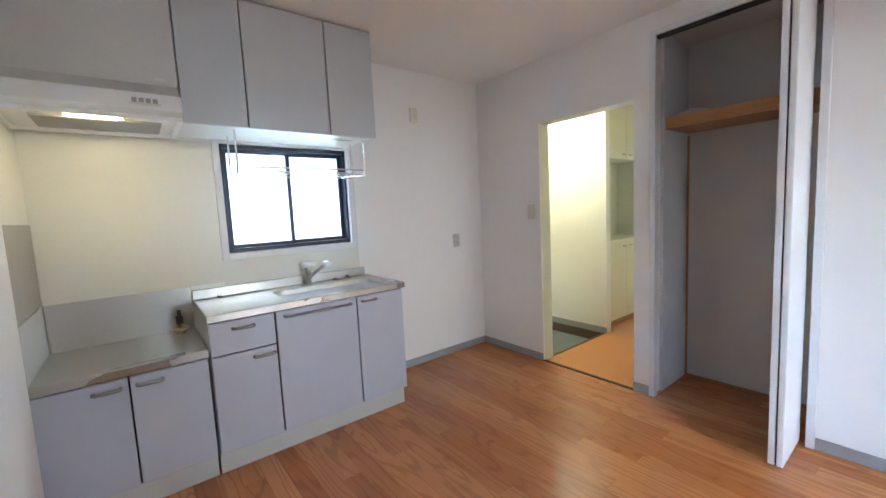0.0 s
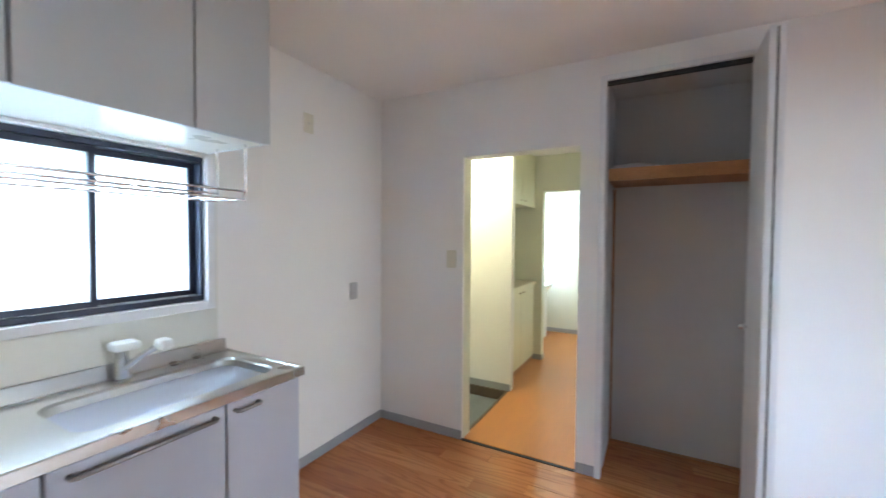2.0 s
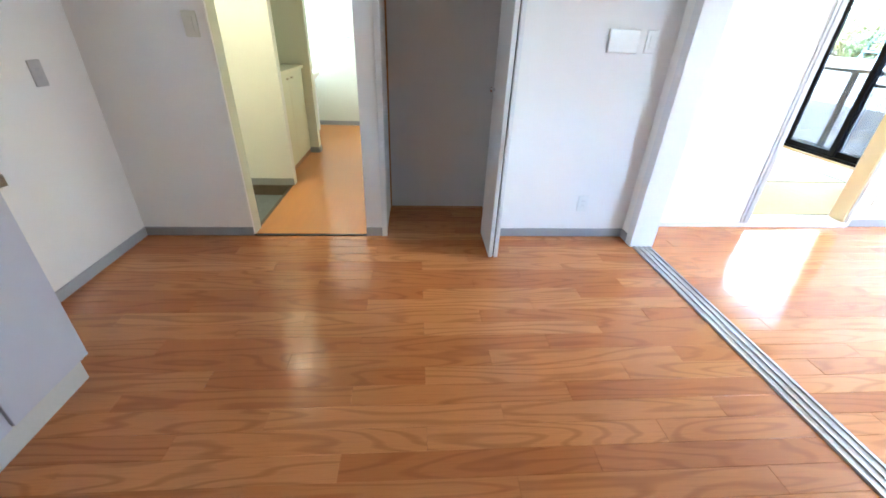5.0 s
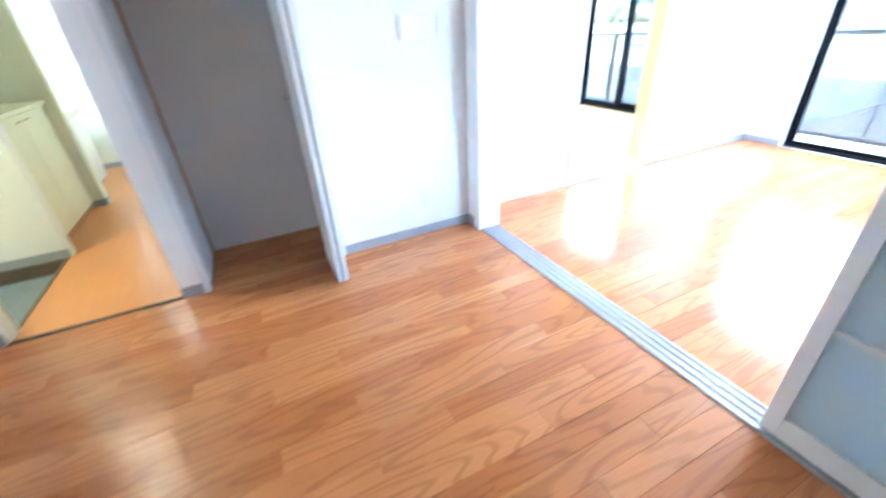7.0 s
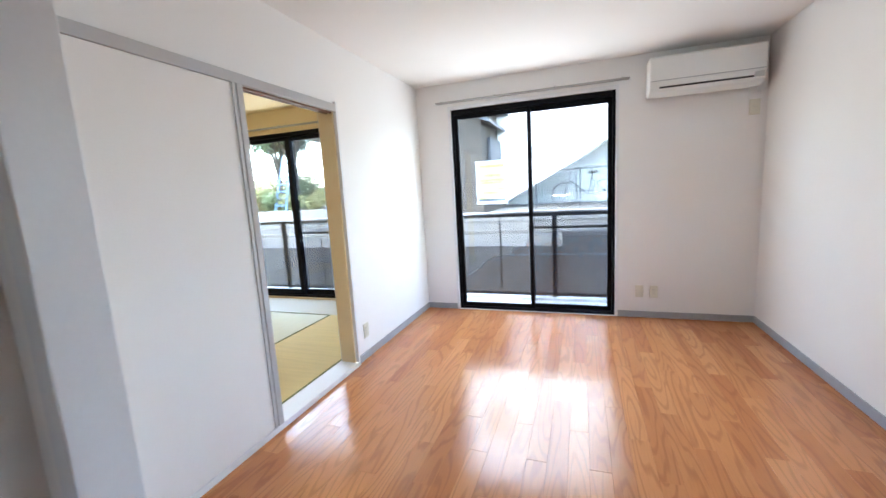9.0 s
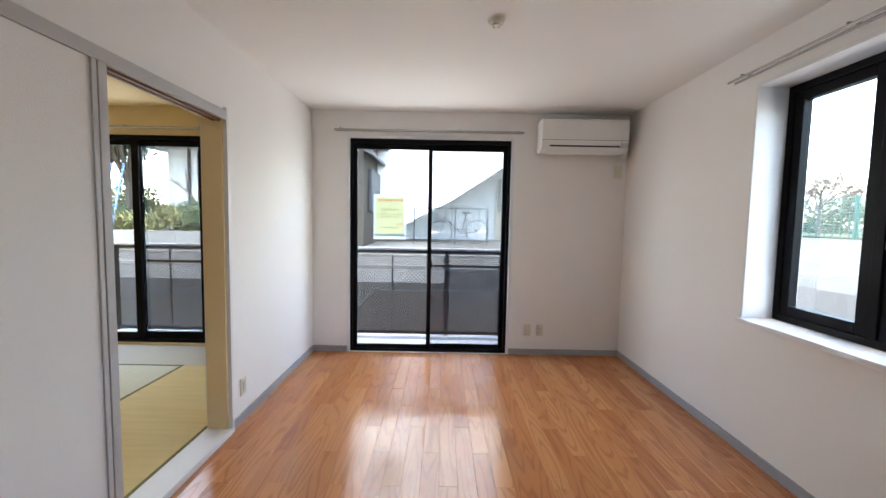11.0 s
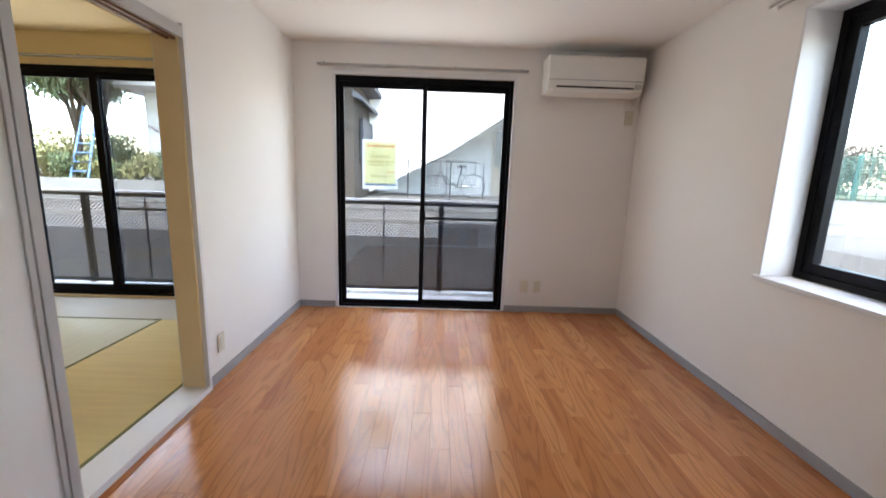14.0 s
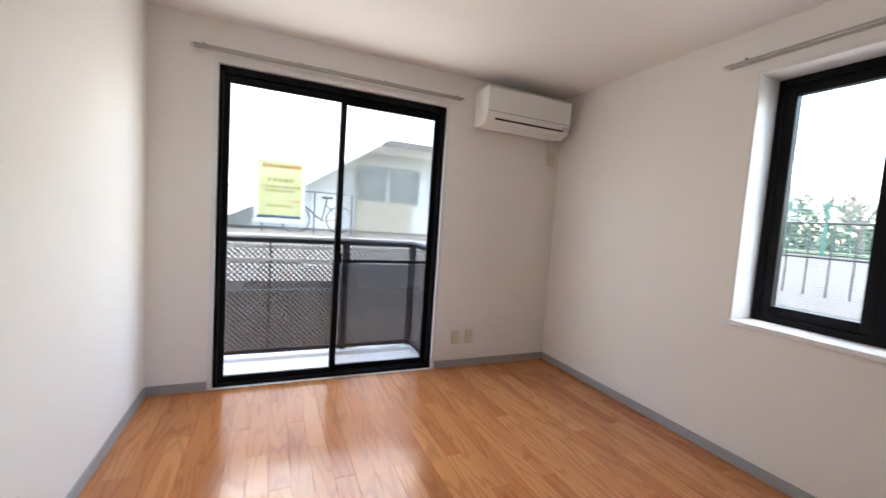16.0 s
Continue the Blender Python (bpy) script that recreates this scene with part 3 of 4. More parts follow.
sink_unit = thing("sink_cabinet", (-1.87, -0.28, 0), "blue-grey laminate kitchen sink cabinet with steel worktop", "cabinet")
boxes("body", CABINET, [(-2.437, -1.283, -0.52, -0.004, 0.12, 0.825)], sink_unit)
boxes("kick_board", KICK, [(-2.437, -1.29, -0.50, -0.004, 0.0, 0.12)], sink_unit, 0.002)
boxes("gap", DARK, [(-2.43, -1.29, -0.5215, -0.5205, 0.125, 0.83)], sink_unit)
boxes("drawer_front", CABINET, [(-2.433, -2.116, -0.54, -0.522, 0.645, 0.818)], sink_unit, 0.003)
boxes("door", CABINET, [(-2.433, -2.116, -0.54, -0.522, 0.125, 0.638)], sink_unit, 0.003)
boxes("door", CABINET, [(-2.108, -1.623, -0.54, -0.522, 0.125, 0.818)], sink_unit, 0.003)
boxes("door", CABINET, [(-1.615, -1.285, -0.54, -0.522, 0.125, 0.818)], sink_unit, 0.003)
bar_handle(sink_unit, -2.325, -2.225, 0.775, -0.54)
bar_handle(sink_unit, -2.235, -2.13, 0.60, -0.54)
bar_handle(sink_unit, -2.06, -1.665, 0.785, -0.54)
bar_handle(sink_unit, -1.585, -1.49, 0.785, -0.54)


def rounded(x0, x1, y0, y1, r, z, n=6):
    pts = []
    for cx, cy, a0 in ((x1 - r, y1 - r, 0), (x0 + r, y1 - r, 90), (x0 + r, y0 + r, 180), (x1 - r, y0 + r, 270)):
        for k in range(n + 1):
            a = radians(a0 + 90 * k / n)
            pts.append((cx + r * math.cos(a), cy + r * math.sin(a), z))
    return pts


def lofted(name, mat, rings, parent, close_last=True, close_first=False):
    bm = bmesh.new()
    loops = [[bm.verts.new(p) for p in ring] for ring in rings]
    for a, b in zip(loops, loops[1:]):
        for i in range(len(a)):
            j = (i + 1) % len(a)
            bm.faces.new((a[i], a[j], b[j], b[i]))
    if close_last:
        bm.faces.new(loops[-1])
    if close_first:
        bm.faces.new(loops[0])
    return finish(bm, name, mat, parent, smooth=True)


top = lofted("worktop", STEEL, [
    rounded(-2.44, -1.27, -0.56, -0.002, 0.004, 0.828), rounded(-2.44, -1.27, -0.56, -0.002, 0.004, 0.862), rounded(-2.437, -1.273, -0.557, -0.005, 0.006, 0.866),
    rounded(-2.425, -1.285, -0.545, -0.02, 0.006, 0.866), rounded(-2.42, -1.29, -0.54, -0.025, 0.01, 0.861),
    rounded(-2.02, -1.335, -0.475, -0.115, 0.07, 0.861), rounded(-2.012, -1.343, -0.467, -0.123, 0.065, 0.852), rounded(-1.995, -1.36, -0.45, -0.14, 0.06, 0.70), rounded(-1.95, -1.405, -0.405, -0.185, 0.03, 0.685)], sink_unit)
for p in top.data.polygons:
    p.use_smooth = False
boxes("upstand", STEEL, [(-2.44, -1.29, -0.022, -0.003, 0.866, 0.925)], sink_unit, 0.004)
bm = bmesh.new()
bmesh.ops.create_cone(bm, segments=24, radius1=0.045, radius2=0.05, depth=0.006, cap_ends=True, matrix=Matrix.Translation((-1.68, -0.25, 0.69)))
finish(bm, "drain", CHROME, sink_unit)

stove_unit = thing("stove_cabinet", (-2.76, -0.28, 0), "low blue-grey laminate stove cabinet with bare steel top", "cabinet")
boxes("body", CABINET, [(-3.083, -2.447, -0.52, -0.004, 0.12, 0.655)], stove_unit)
boxes("kick_board", KICK, [(-3.083, -2.447, -0.50, -0.004, 0, 0.12)], stove_unit, 0.002)
boxes("gap", DARK, [(-3.08, -2.45, -0.5215, -0.5205, 0.125, 0.65)], stove_unit)
boxes("door", CABINET, [(-3.08, -2.768, -0.54, -0.522, 0.125, 0.645)], stove_unit, 0.003)
boxes("door", CABINET, [(-2.760, -2.45, -0.54, -0.522, 0.125, 0.645)], stove_unit, 0.003)
bar_handle(stove_unit, -2.89, -2.795, 0.605, -0.54)
bar_handle(stove_unit, -2.735, -2.64, 0.605, -0.54)
boxes("worktop", STEEL, [(-3.086, -2.444, -0.56, -0.003, 0.655, 0.70)], stove_unit, 0.006)
boxes("back_plate", STEEL, [(-3.07, -2.445, -0.012, -0.003, 0.70, 0.95)], stove_unit, 0.002)
boxes("side_plate", STEEL, [(-3.088, -3.076, -0.55, -0.003, 0.70, 0.95)], stove_unit, 0.002)

structure(boxes("trim_kitchen_panel", PANEL, [(-3.087, -2.256, -0.006, -0.0005, 0.95, 1.82), (-2.256, -1.334, -0.006, -0.0005, 0.926, 1.084), (-2.256, -1.334, -0.006, -0.0005, 1.856, 1.92), (-1.334, -1.322, -0.006, -0.0005, 0.926, 1.92), (-3.0895, -3.083, -0.60, -0.006, 1.36, 1.80)]), "cream glossy kitchen wall panel")
structure(boxes("trim_heat_panel", material("grey_brown_board", (0.40, 0.37, 0.33), 0.5, vary=0.06, bump=0.03), [(-3.0895, -3.078, -0.60, -0.007, 0.952, 1.36)]), "grey heat shield board beside the stove")

gas = thing("gas_tap", (-2.52, -0.10, 0.70), "brass gas tap with black lever by the stove", "gas tap")
BRASS = material("dull_brass", (0.55, 0.47, 0.33), 0.3, 1.0, vary=0.1, bump=0.02)
tubes("body", BRASS, [((-2.52, -0.10, 0.70), (-2.52, -0.10, 0.755), 0.013), ((-2.555, -0.105, 0.728), (-2.485, -0.105, 0.728), 0.011), ((-2.52, -0.10, 0.70), (-2.52, -0.10, 0.708), 0.024)], gas)
boxes("lever", DARK, [(-2.538, -2.504, -0.115, -0.085, 0.757, 0.80), (-2.53, -2.512, -0.125, -0.1, 0.80, 0.84)], gas, 0.004)

tap = thing("sink_faucet", (-1.75, -0.07, 0.861), "chrome single-lever faucet with white spout and handle", "faucet")
tubes("body", CHROME, [((-1.75, -0.07, 0.861), (-1.75, -0.07, 0.985), 0.024), ((-1.75, -0.07, 0.861), (-1.75, -0.07, 0.872), 0.032)], tap)
pipe("spout", CHROME, [(-1.75, -0.075, 0.905), (-1.71, -0.13, 0.96), (-1.665, -0.19, 1.005)], 0.0125, tap)
boxes("spout_head", WPLASTIC, [(-1.685, -1.635, -0.235, -0.17, 0.985, 1.03)], tap, 0.014)
boxes("lever", WPLASTIC, [(-1.79, -1.70, -0.125, -0.045, 0.988, 1.022)], tap, 0.012)

upper = thing("wall_cabinet", (-1.9, -0.23, 1.83), "grey laminate three-door upper kitchen cabinet", "cabinet")
boxes("body", PANEL, [(-2.437, -1.372, -0.445, -0.004, 1.832, 2.497)], upper)
boxes("side", CABINET_UP, [(-1.3715, -1.366, -0.463, -0.002, 1.83, 2.497)], upper)
boxes("gap", DARK, [(-2.435, -1.372, -0.4465, -0.4455, 1.835, 2.496)], upper)
for a, b in ((-2.434, -2.138), (-2.132, -1.678), (-1.672, -1.372)):
    boxes("door", CABINET_UP, [(a, b, -0.465, -0.447, 1.825, 2.488)], upper, 0.003)

hood = thing("range_hood", (-2.765, -0.28, 1.80), "white range hood with lit lamp and push buttons", "range hood")
prism("body", WPLASTIC, [(-0.003, 1.822), (-0.12, 1.822), (-0.56, 1.826), (-0.585, 1.845), (-0.575, 1.918), (-0.52, 1.925), (-0.003, 1.925)], "x", -3.084, -2.445, hood, 0.004)
prism("skirt", TAUPE, [(-0.003, 1.926), (-0.545, 1.926), (-0.475, 1.985), (-0.475, 2.0), (-0.003, 2.0)], "x", -3.084, -2.445, hood, 0.003)


def under_hood(name, mat, y0, y1, x0, x1, drop, lift=0.0):
    """A strip under the nearly level bottom of the hood."""
    zs = [1.822 + (-0.12 - y) * 0.009 for y in (y0, y1)]
    prism(name, mat, [(y0, zs[0] - drop), (y1, zs[1] - drop), (y1, zs[1] - lift), (y0, zs[0] - lift)], "x", x0, x1, hood, 0.002)


for x0, x1 in ((-3.084, -3.062), (-2.467, -2.445)):
    under_hood("rim", WPLASTIC, -0.12, -0.56, x0, x1, 0.02, 0.001)
under_hood("rim", WPLASTIC, -0.545, -0.565, -3.061, -2.468, 0.02, 0.001)
under_hood("rim", WPLASTIC, -0.12, -0.14, -3.061, -2.468, 0.02, 0.001)
under_hood("filter", BASE, -0.17, -0.42, -2.98, -2.52, 0.01, 0.001)
under_hood("lamp", LAMPGLOW, -0.465, -0.52, -2.86, -2.67, 0.012, 0.001)
for k in range(4):
    boxes("button", BASE, [(-2.63 + k * 0.025, -2.612 + k * 0.025, -0.589, -0.578, 1.872, 1.892)], hood, 0.002)
boxes("button_plate", PLASTIC, [(-2.64, -2.525, -0.586, -0.578, 1.862, 1.874)], hood)
hood_panel = thing("hood_cover", (-2.765, -0.23, 1.96), "taupe-grey cover panel above the range hood", "cover panel")
boxes("panel", TAUPE, [(-3.084, -2.441, -0.465, -0.004, 2.001, 2.498)], hood_panel, 0.003)
boxes("rivet", PLASTIC, [(-2.53, -2.49, -0.468, -0.463, 2.01, 2.022)], hood_panel)

rack = thing("dish_rack", (-1.8, -0.26, 1.62), "chrome hanging dish rack below the upper cabinet", "dish rack")
for y in (-0.16, -0.36):
    pipe("rail", CHROME, [(-2.19, y, 1.63), (-1.41, y, 1.63)], 0.005, rack)
    pipe("rail", CHROME, [(-2.19, y, 1.595), (-1.41, y, 1.595)], 0.004, rack)
for x in (-2.19, -1.41):
    pipe("hanger", CHROME, [(x, -0.16, 1.832), (x, -0.16, 1.63), (x, -0.18, 1.598), (x, -0.34, 1.598), (x, -0.36, 1.63), (x, -0.36, 1.832)], 0.005, rack)
for k in range(10):
    x = -2.12 + k * 0.07
    pipe("wire", CHROME, [(x, -0.16, 1.595), (x, -0.36, 1.595)], 0.003, rack)
pipe("divider", CHROME, [(-1.80, -0.16, 1.63), (-1.80, -0.26, 1.585), (-1.80, -0.36, 1.63)], 0.004, rack)


# ---- small wall fittings ----
def wall_plate(name, label, category, at, size, face, mat, holes=0, rocker=False, group=""):
    """A plate on a wall. face: 'x-' looks towards -x, 'y-' towards -y, 'y+' towards +y, 'x-' etc."""
    x, y, z = at
    w, h = size
    t = thing(name, at, label, category, group)
    d = 0.009

    def q(u0, u1, d0, d1, v0, v1):
        if face == "x-":
            return (x - d1, x - d0, y + u0, y + u1, z + v0, z + v1)
        if face == "y-":
            return (x + u0, x + u1, y - d1, y - d0, z + v0, z + v1)
        return (x + u0, x + u1, y + d0, y + d1, z + v0, z + v1)
    boxes("plate", mat, [q(-w / 2, w / 2, 0, d, -h / 2, h / 2)], t, 0.003)
    if rocker:
        boxes("rocker", mat, [q(-w * 0.2, w * 0.2, d - 0.001, d + 0.004, -h * 0.28, h * 0.28)], t, 0.002)
    for k in range(holes):
        zc = (k - (holes - 1) / 2) * 0.035
        boxes("slot", BASE, [q(-0.009, -0.006, d - 0.001, d + 0.0008, zc - 0.007, zc + 0.007), q(0.006, 0.009, d - 0.001, d + 0.0008, zc - 0.007, zc + 0.007)], t)
    return t


wall_plate("power_outlet", "ivory wall outlet high on the kitchen wall", "outlet", (-0.735, -0.0005, 2.14), (0.072, 0.12), "y-", PLASTIC, 1)
wall_plate("power_outlet", "white wall outlet on the kitchen wall", "outlet", (-0.325, -0.0005, 1.05), (0.072, 0.12), "y-", GREYTRIM, 2)
wall_plate("light_switch", "ivory light switch beside the doorway", "switch", (-0.0005, -0.63, 1.285), (0.075, 0.125), "x-", PLASTIC, 0, True)
wall_plate("light_switch", "white light switch with small dark rocker", "switch", (-0.0005, -3.23, 1.285), (0.07, 0.12), "x-", WPLASTIC, 1, True)
wall_plate("power_outlet", "white wall outlet near the floor", "outlet", (-0.0005, -3.03, 0.26), (0.072, 0.12), "x-", WPLASTIC, 2)
wall_plate("power_outlet", "ivory outlet plate near the floor", "outlet", (0.1895, -5.55, 0.24), (0.072, 0.12), "x-", PLASTIC, 0, True)
wall_plate("power_outlet", "ivory blank plate near the floor", "outlet", (-2.075, -7.0095, 0.265), (0.07, 0.12), "y+", PLASTIC)
wall_plate("power_outlet", "ivory power outlet near the floor", "outlet", (-2.205, -7.0095, 0.265), (0.07, 0.12), "y+", PLASTIC, 2)
wall_plate("power_outlet", "ivory air conditioner outlet high on the wall", "outlet", (-2.95, -7.0095, 1.93), (0.08, 0.13), "y+", PLASTIC, 1)
inter = thing("intercom", (-0.0005, -3.055, 1.285), "white intercom panel on the wall", "intercom")
boxes("plate", WPLASTIC, [(-0.022, -0.0005, -3.145, -2.965, 1.22, 1.345)], inter, 0.006)
boxes("grille", WPLASTIC, [(-0.0228, -0.0215, -3.00, -2.985, 1.25, 1.315)], inter)

# closet shelf, folding door
shelf = thing("closet_shelf", (0.33, -2.04, 1.78), "orange-brown wooden closet shelf", "shelf")
boxes("board", SHELFWOOD, [(0.15, 0.519, -2.438, -1.642, 1.795, 1.87)], shelf, 0.002)
paper = thing("rolled_sheet", (0.25, -1.80, 1.87), "grey folded sheet lying on the closet shelf", "sheet")
prism("sheet", HANDLE, [(-1.66, 1.8705), (-1.90, 1.8705), (-1.90, 1.883), (-1.80, 1.90), (-1.66, 1.885)], "x", 0.16, 0.40, paper, 0.003)


def folding_leaf(door, y0, y1, x0, x1):
    boxes("leaf", WHITE, [(x0, x1, y0, y1, 0.012, 2.35)], door, 0.003)


fold = thing("folding_door", (-0.15, -2.37, 0), "white folding closet door standing open", "door")
folding_leaf(fold, -2.348, -2.322, -0.335, 0.02)
folding_leaf(fold, -2.382, -2.356, -0.335, 0.02)
boxes("hinge_strip", DARK, [(-0.325, 0.015, -2.3557, -2.3483, 0.02, 2.345)], fold)
bm = bmesh.new()
bmesh.ops.create_uvsphere(bm, u_segments=16, v_segments=10, radius=0.016, matrix=Matrix.Translation((-0.03, -2.302, 1.0)))
add_tube(bm, (-0.03, -2.322, 1.0), (-0.03, -2.31, 1.0), 0.007)
finish(bm, "knob", CHROME, fold, True)

# sliding doors of the partition, stacked at the west end
def sliding_door(y, x0):
    x1 = x0 + 1.0
    d = thing("sliding_door", ((x0 + x1) / 2, y, 0.009), "white sliding door with frosted panes, pushed open", "door", "partition sliding doors")
    z = (0.10, 0.47, 0.85, 1.23, 1.61, 1.94)
    parts = [(x0, x0 + 0.05, y - 0.014, y + 0.014, 0.012, 1.985), (x1 - 0.05, x1, y - 0.014, y + 0.014, 0.012, 1.985), (x0 + 0.05, x1 - 0.05, y - 0.014, y + 0.014, 0.012, z[0]), (x0 + 0.05, x1 - 0.05, y - 0.014, y + 0.014, z[-1], 1.985)]
    parts += [(x0 + 0.05, x1 - 0.05, y - 0.012, y + 0.012, a - 0.009, a + 0.009) for a in z[1:-1]]
    boxes("frame", WHITE, parts, d, 0.002)
    for a, b in zip(z, z[1:]):
        boxes("pane", FROSTDOOR, [(x0 + 0.05, x1 - 0.05, y - 0.003, y + 0.003, a + 0.009 if a != z[0] else a, b - 0.009 if b != z[-1] else b)], d)


for k, (y, dx) in enumerate(((-3.42, 0.0), (-3.457, -0.012), (-3.494, -0.004))):
    sliding_door(y, -2.995 + dx)

fusuma = thing("tatami_sliding_door", (0.175, -4.0, 0.036), "white papered sliding door of the tatami room, open", "door")
boxes("panel", WALL, [(0.171, 0.186, -4.462, -3.56, 0.037, 1.984)], fusuma, 0.002)
boxes("edge", GREYTRIM, [(0.162, 0.171, -4.462, -4.44, 0.037, 1.984)], fusuma, 0.002)


# curtain rails
def curtain_rail(label, pts, wall_dir, brackets):
    t = thing("curtain_rail", pts[0], label, "curtain rail")
    for k in (0.03, 0.075):
        pipe("rail", ALU, [tuple(Vector(p) + Vector(wall_dir) * k) for p in pts], 0.0075, t)
    for b in brackets:
        a = Vector(b)
        pipe("bracket", ALU, [tuple(a + Vector(wall_dir) * -0.002 + Vector((0, 0, 0.012))), tuple(a + Vector(wall_dir) * 0.08 + Vector((0, 0, 0.012)))], 0.006, t)
    for p in pts:
        for k in (0.03, 0.075):
            c = Vector(p) + Vector(wall_dir) * k
            bm = bmesh.new()
            bmesh.ops.create_uvsphere(bm, u_segments=10, v_segments=8, radius=0.011, matrix=Matrix.Translation(c))
            finish(bm, "cap", WPLASTIC, t, True)


curtain_rail("silver double curtain rail above the balcony window", [(-0.05, -7.01, 2.295), (-1.97, -7.01, 2.295)], (0, 1, 0), [(-0.12, -7.01, 2.295), (-0.70, -7.01, 2.295), (-1.30, -7.01, 2.295), (-1.9, -7.01, 2.295)])
curtain_rail("silver double curtain rail above the casement window", [(-3.04, -5.50, 2.30), (-3.04, -4.05, 2.30)], (1, 0, 0), [(-3.04, -5.38, 2.30), (-3.04, -4.75, 2.30), (-3.04, -4.15, 2.30)])
curtain_rail("brown-white curtain rail in the tatami room", [(1.15, -7.01, 2.28), (2.95, -7.01, 2.28)], (0, 1, 0), [(1.3, -7.01, 2.28), (2.05, -7.01, 2.28), (2.8, -7.01, 2.28)])

# air conditioner
ac = thing("air_conditioner", (-2.52, -6.9, 2.08), "white wall-mounted air conditioner", "air conditioner")
prism("body", WPLASTIC, [(-7.008, 2.10), (-6.88, 2.085), (-6.80, 2.12), (-6.775, 2.20), (-6.775, 2.385), (-6.79, 2.40), (-7.008, 2.40)], "x", -2.945, -2.105, ac, 0.006)
boxes("seam", BASE, [(-2.94, -2.11, -6.7752, -6.7735, 2.195, 2.20)], ac)
prism("flap", WPLASTIC, [(-6.885, 2.078), (-6.80, 2.113), (-6.775, 2.17), (-6.771, 2.168), (-6.797, 2.107), (-6.884, 2.073)], "x", -2.86, -2.16, ac)
boxes("outlet_slot", DARK, [(-2.86, -2.18, -6.80, -6.776, 2.134, 2.147)], ac)
boxes("display", KICK, [(-2.93, -2.87, -6.79, -6.772, 2.135, 2.175)], ac, 0.002)
pipe("hose", WPLASTIC, [(-2.955, -6.93, 2.22), (-2.99, -6.95, 2.20), (-3.005, -6.97, 2.15), (-3.0, -6.985, 2.09), (-2.96, -6.99, 2.06)], 0.022, ac)
pipe("cord", WPLASTIC, [(-2.90, -6.995, 2.10), (-2.90, -6.995, 1.95)], 0.004, ac)

# poster stuck outside on the glass
poster = thing("poster", (-0.6, -7.15, 1.22), "yellow printed notice stuck on the window glass", "poster")
boxes("backing", POSTERW, [(-0.775, -0.425, -7.1195, -7.1185, 1.19, 1.665)], poster)
boxes("sheet", POSTER, [(-0.752, -0.447, -7.1183, -7.1175, 1.222, 1.645)], poster)
boxes("foot_band", POSTERB, [(-0.752, -0.447, -7.1173, -7.1165, 1.222, 1.245)], poster)
for n_, (mat, z, hh, x0, x1, cnt) in enumerate(((LETTER_R, 1.605, 0.024, -0.735, -0.465, 7), (LETTER_K, 1.505, 0.028, -0.69, -0.50, 5), (LETTER_K, 1.455, 0.02, -0.735, -0.465, 9), (LETTER_K, 1.425, 0.018, -0.70, -0.49, 7), (LETTER_R, 1.355, 0.014, -0.735, -0.66, 4), (LETTER_K, 1.315, 0.022, -0.69, -0.50, 7))):
    step = (x1 - x0) / cnt
    boxes("print_line", mat, [(x0 + k * step, x0 + (k + 0.72) * step, -7.1173, -7.1165, z - hh / 2, z + hh / 2) for k in range(cnt)], poster)

# hall: shoe cabinets, washroom vanity
shoe = thing("shoe_cabinet", (1.6, -0.45, 0), "cream shoe cabinet with small dark handles", "cabinet")
CREAMB = material("cream_laminate", (0.74, 0.71, 0.53), 0.35, vary=0.03, bump=0.01)
boxes("body", CREAMB, [(1.12, 2.10, -0.61, -0.275, 0.0, 0.90)], shoe)
boxes("top", CREAMB, [(1.105, 2.118, -0.66, -0.272, 0.90, 0.93)], shoe, 0.003)
boxes("plinth", SHELFWOOD, [(1.12, 2.10, -0.63, -0.611, 0.0, 0.05)], shoe)
for a, b in ((1.12, 1.605), (1.611, 2.10)):
    boxes("door", CREAMB, [(a, b, -0.64, -0.612, 0.052, 0.893)], shoe, 0.003)
for x in (1.56, 1.70):
    boxes("handle", BRASS, [(x - 0.03, x + 0.03, -0.655, -0.64, 0.84, 0.855)], shoe, 0.003)
shoeu = thing("upper_shoe_cabinet", (1.6, -0.45, 1.8), "cream upper shoe cabinet", "cabinet")
boxes("body", CREAMB, [(1.12, 2.10, -0.61, -0.275, 1.80, 2.39)], shoeu)
for a, b in ((1.12, 1.605), (1.611, 2.10)):
    boxes("door", CREAMB, [(a, b, -0.64, -0.612, 1.79, 2.385)], shoeu, 0.003)
for x in (1.56, 1.70):
    boxes("handle", BRASS, [(x - 0.03, x + 0.03, -0.655, -0.64, 1.83, 1.845)], shoeu, 0.003)
van = thing("vanity_unit", (2.9, -0.25, 0), "white washbasin unit with basin under the window", "washbasin")
boxes("cabinet", WPLASTIC, [(2.60, 3.30, -0.50, -0.002, 0.0, 0.66)], van, 0.004)
lofted("basin", WPLASTIC, [rounded(2.62, 3.28, -0.50, -0.005, 0.03, 0.66), rounded(2.58, 3.32, -0.58, -0.004, 0.08, 0.74), rounded(2.57, 3.33, -0.59, -0.003, 0.09, 0.78), rounded(2.62, 3.28, -0.54, -0.06, 0.1, 0.775), rounded(2.70, 3.20, -0.45, -0.12, 0.1, 0.68)], van)
towel = thing("towel_bar", (3.6, -1.05, 1.17), "chrome towel bar on the washroom wall", "towel bar")
pipe("bar", CHROME, [(3.62, -0.92, 1.17), (3.57, -0.92, 1.17), (3.57, -1.35, 1.17), (3.62, -1.35, 1.17)], 0.008, towel)
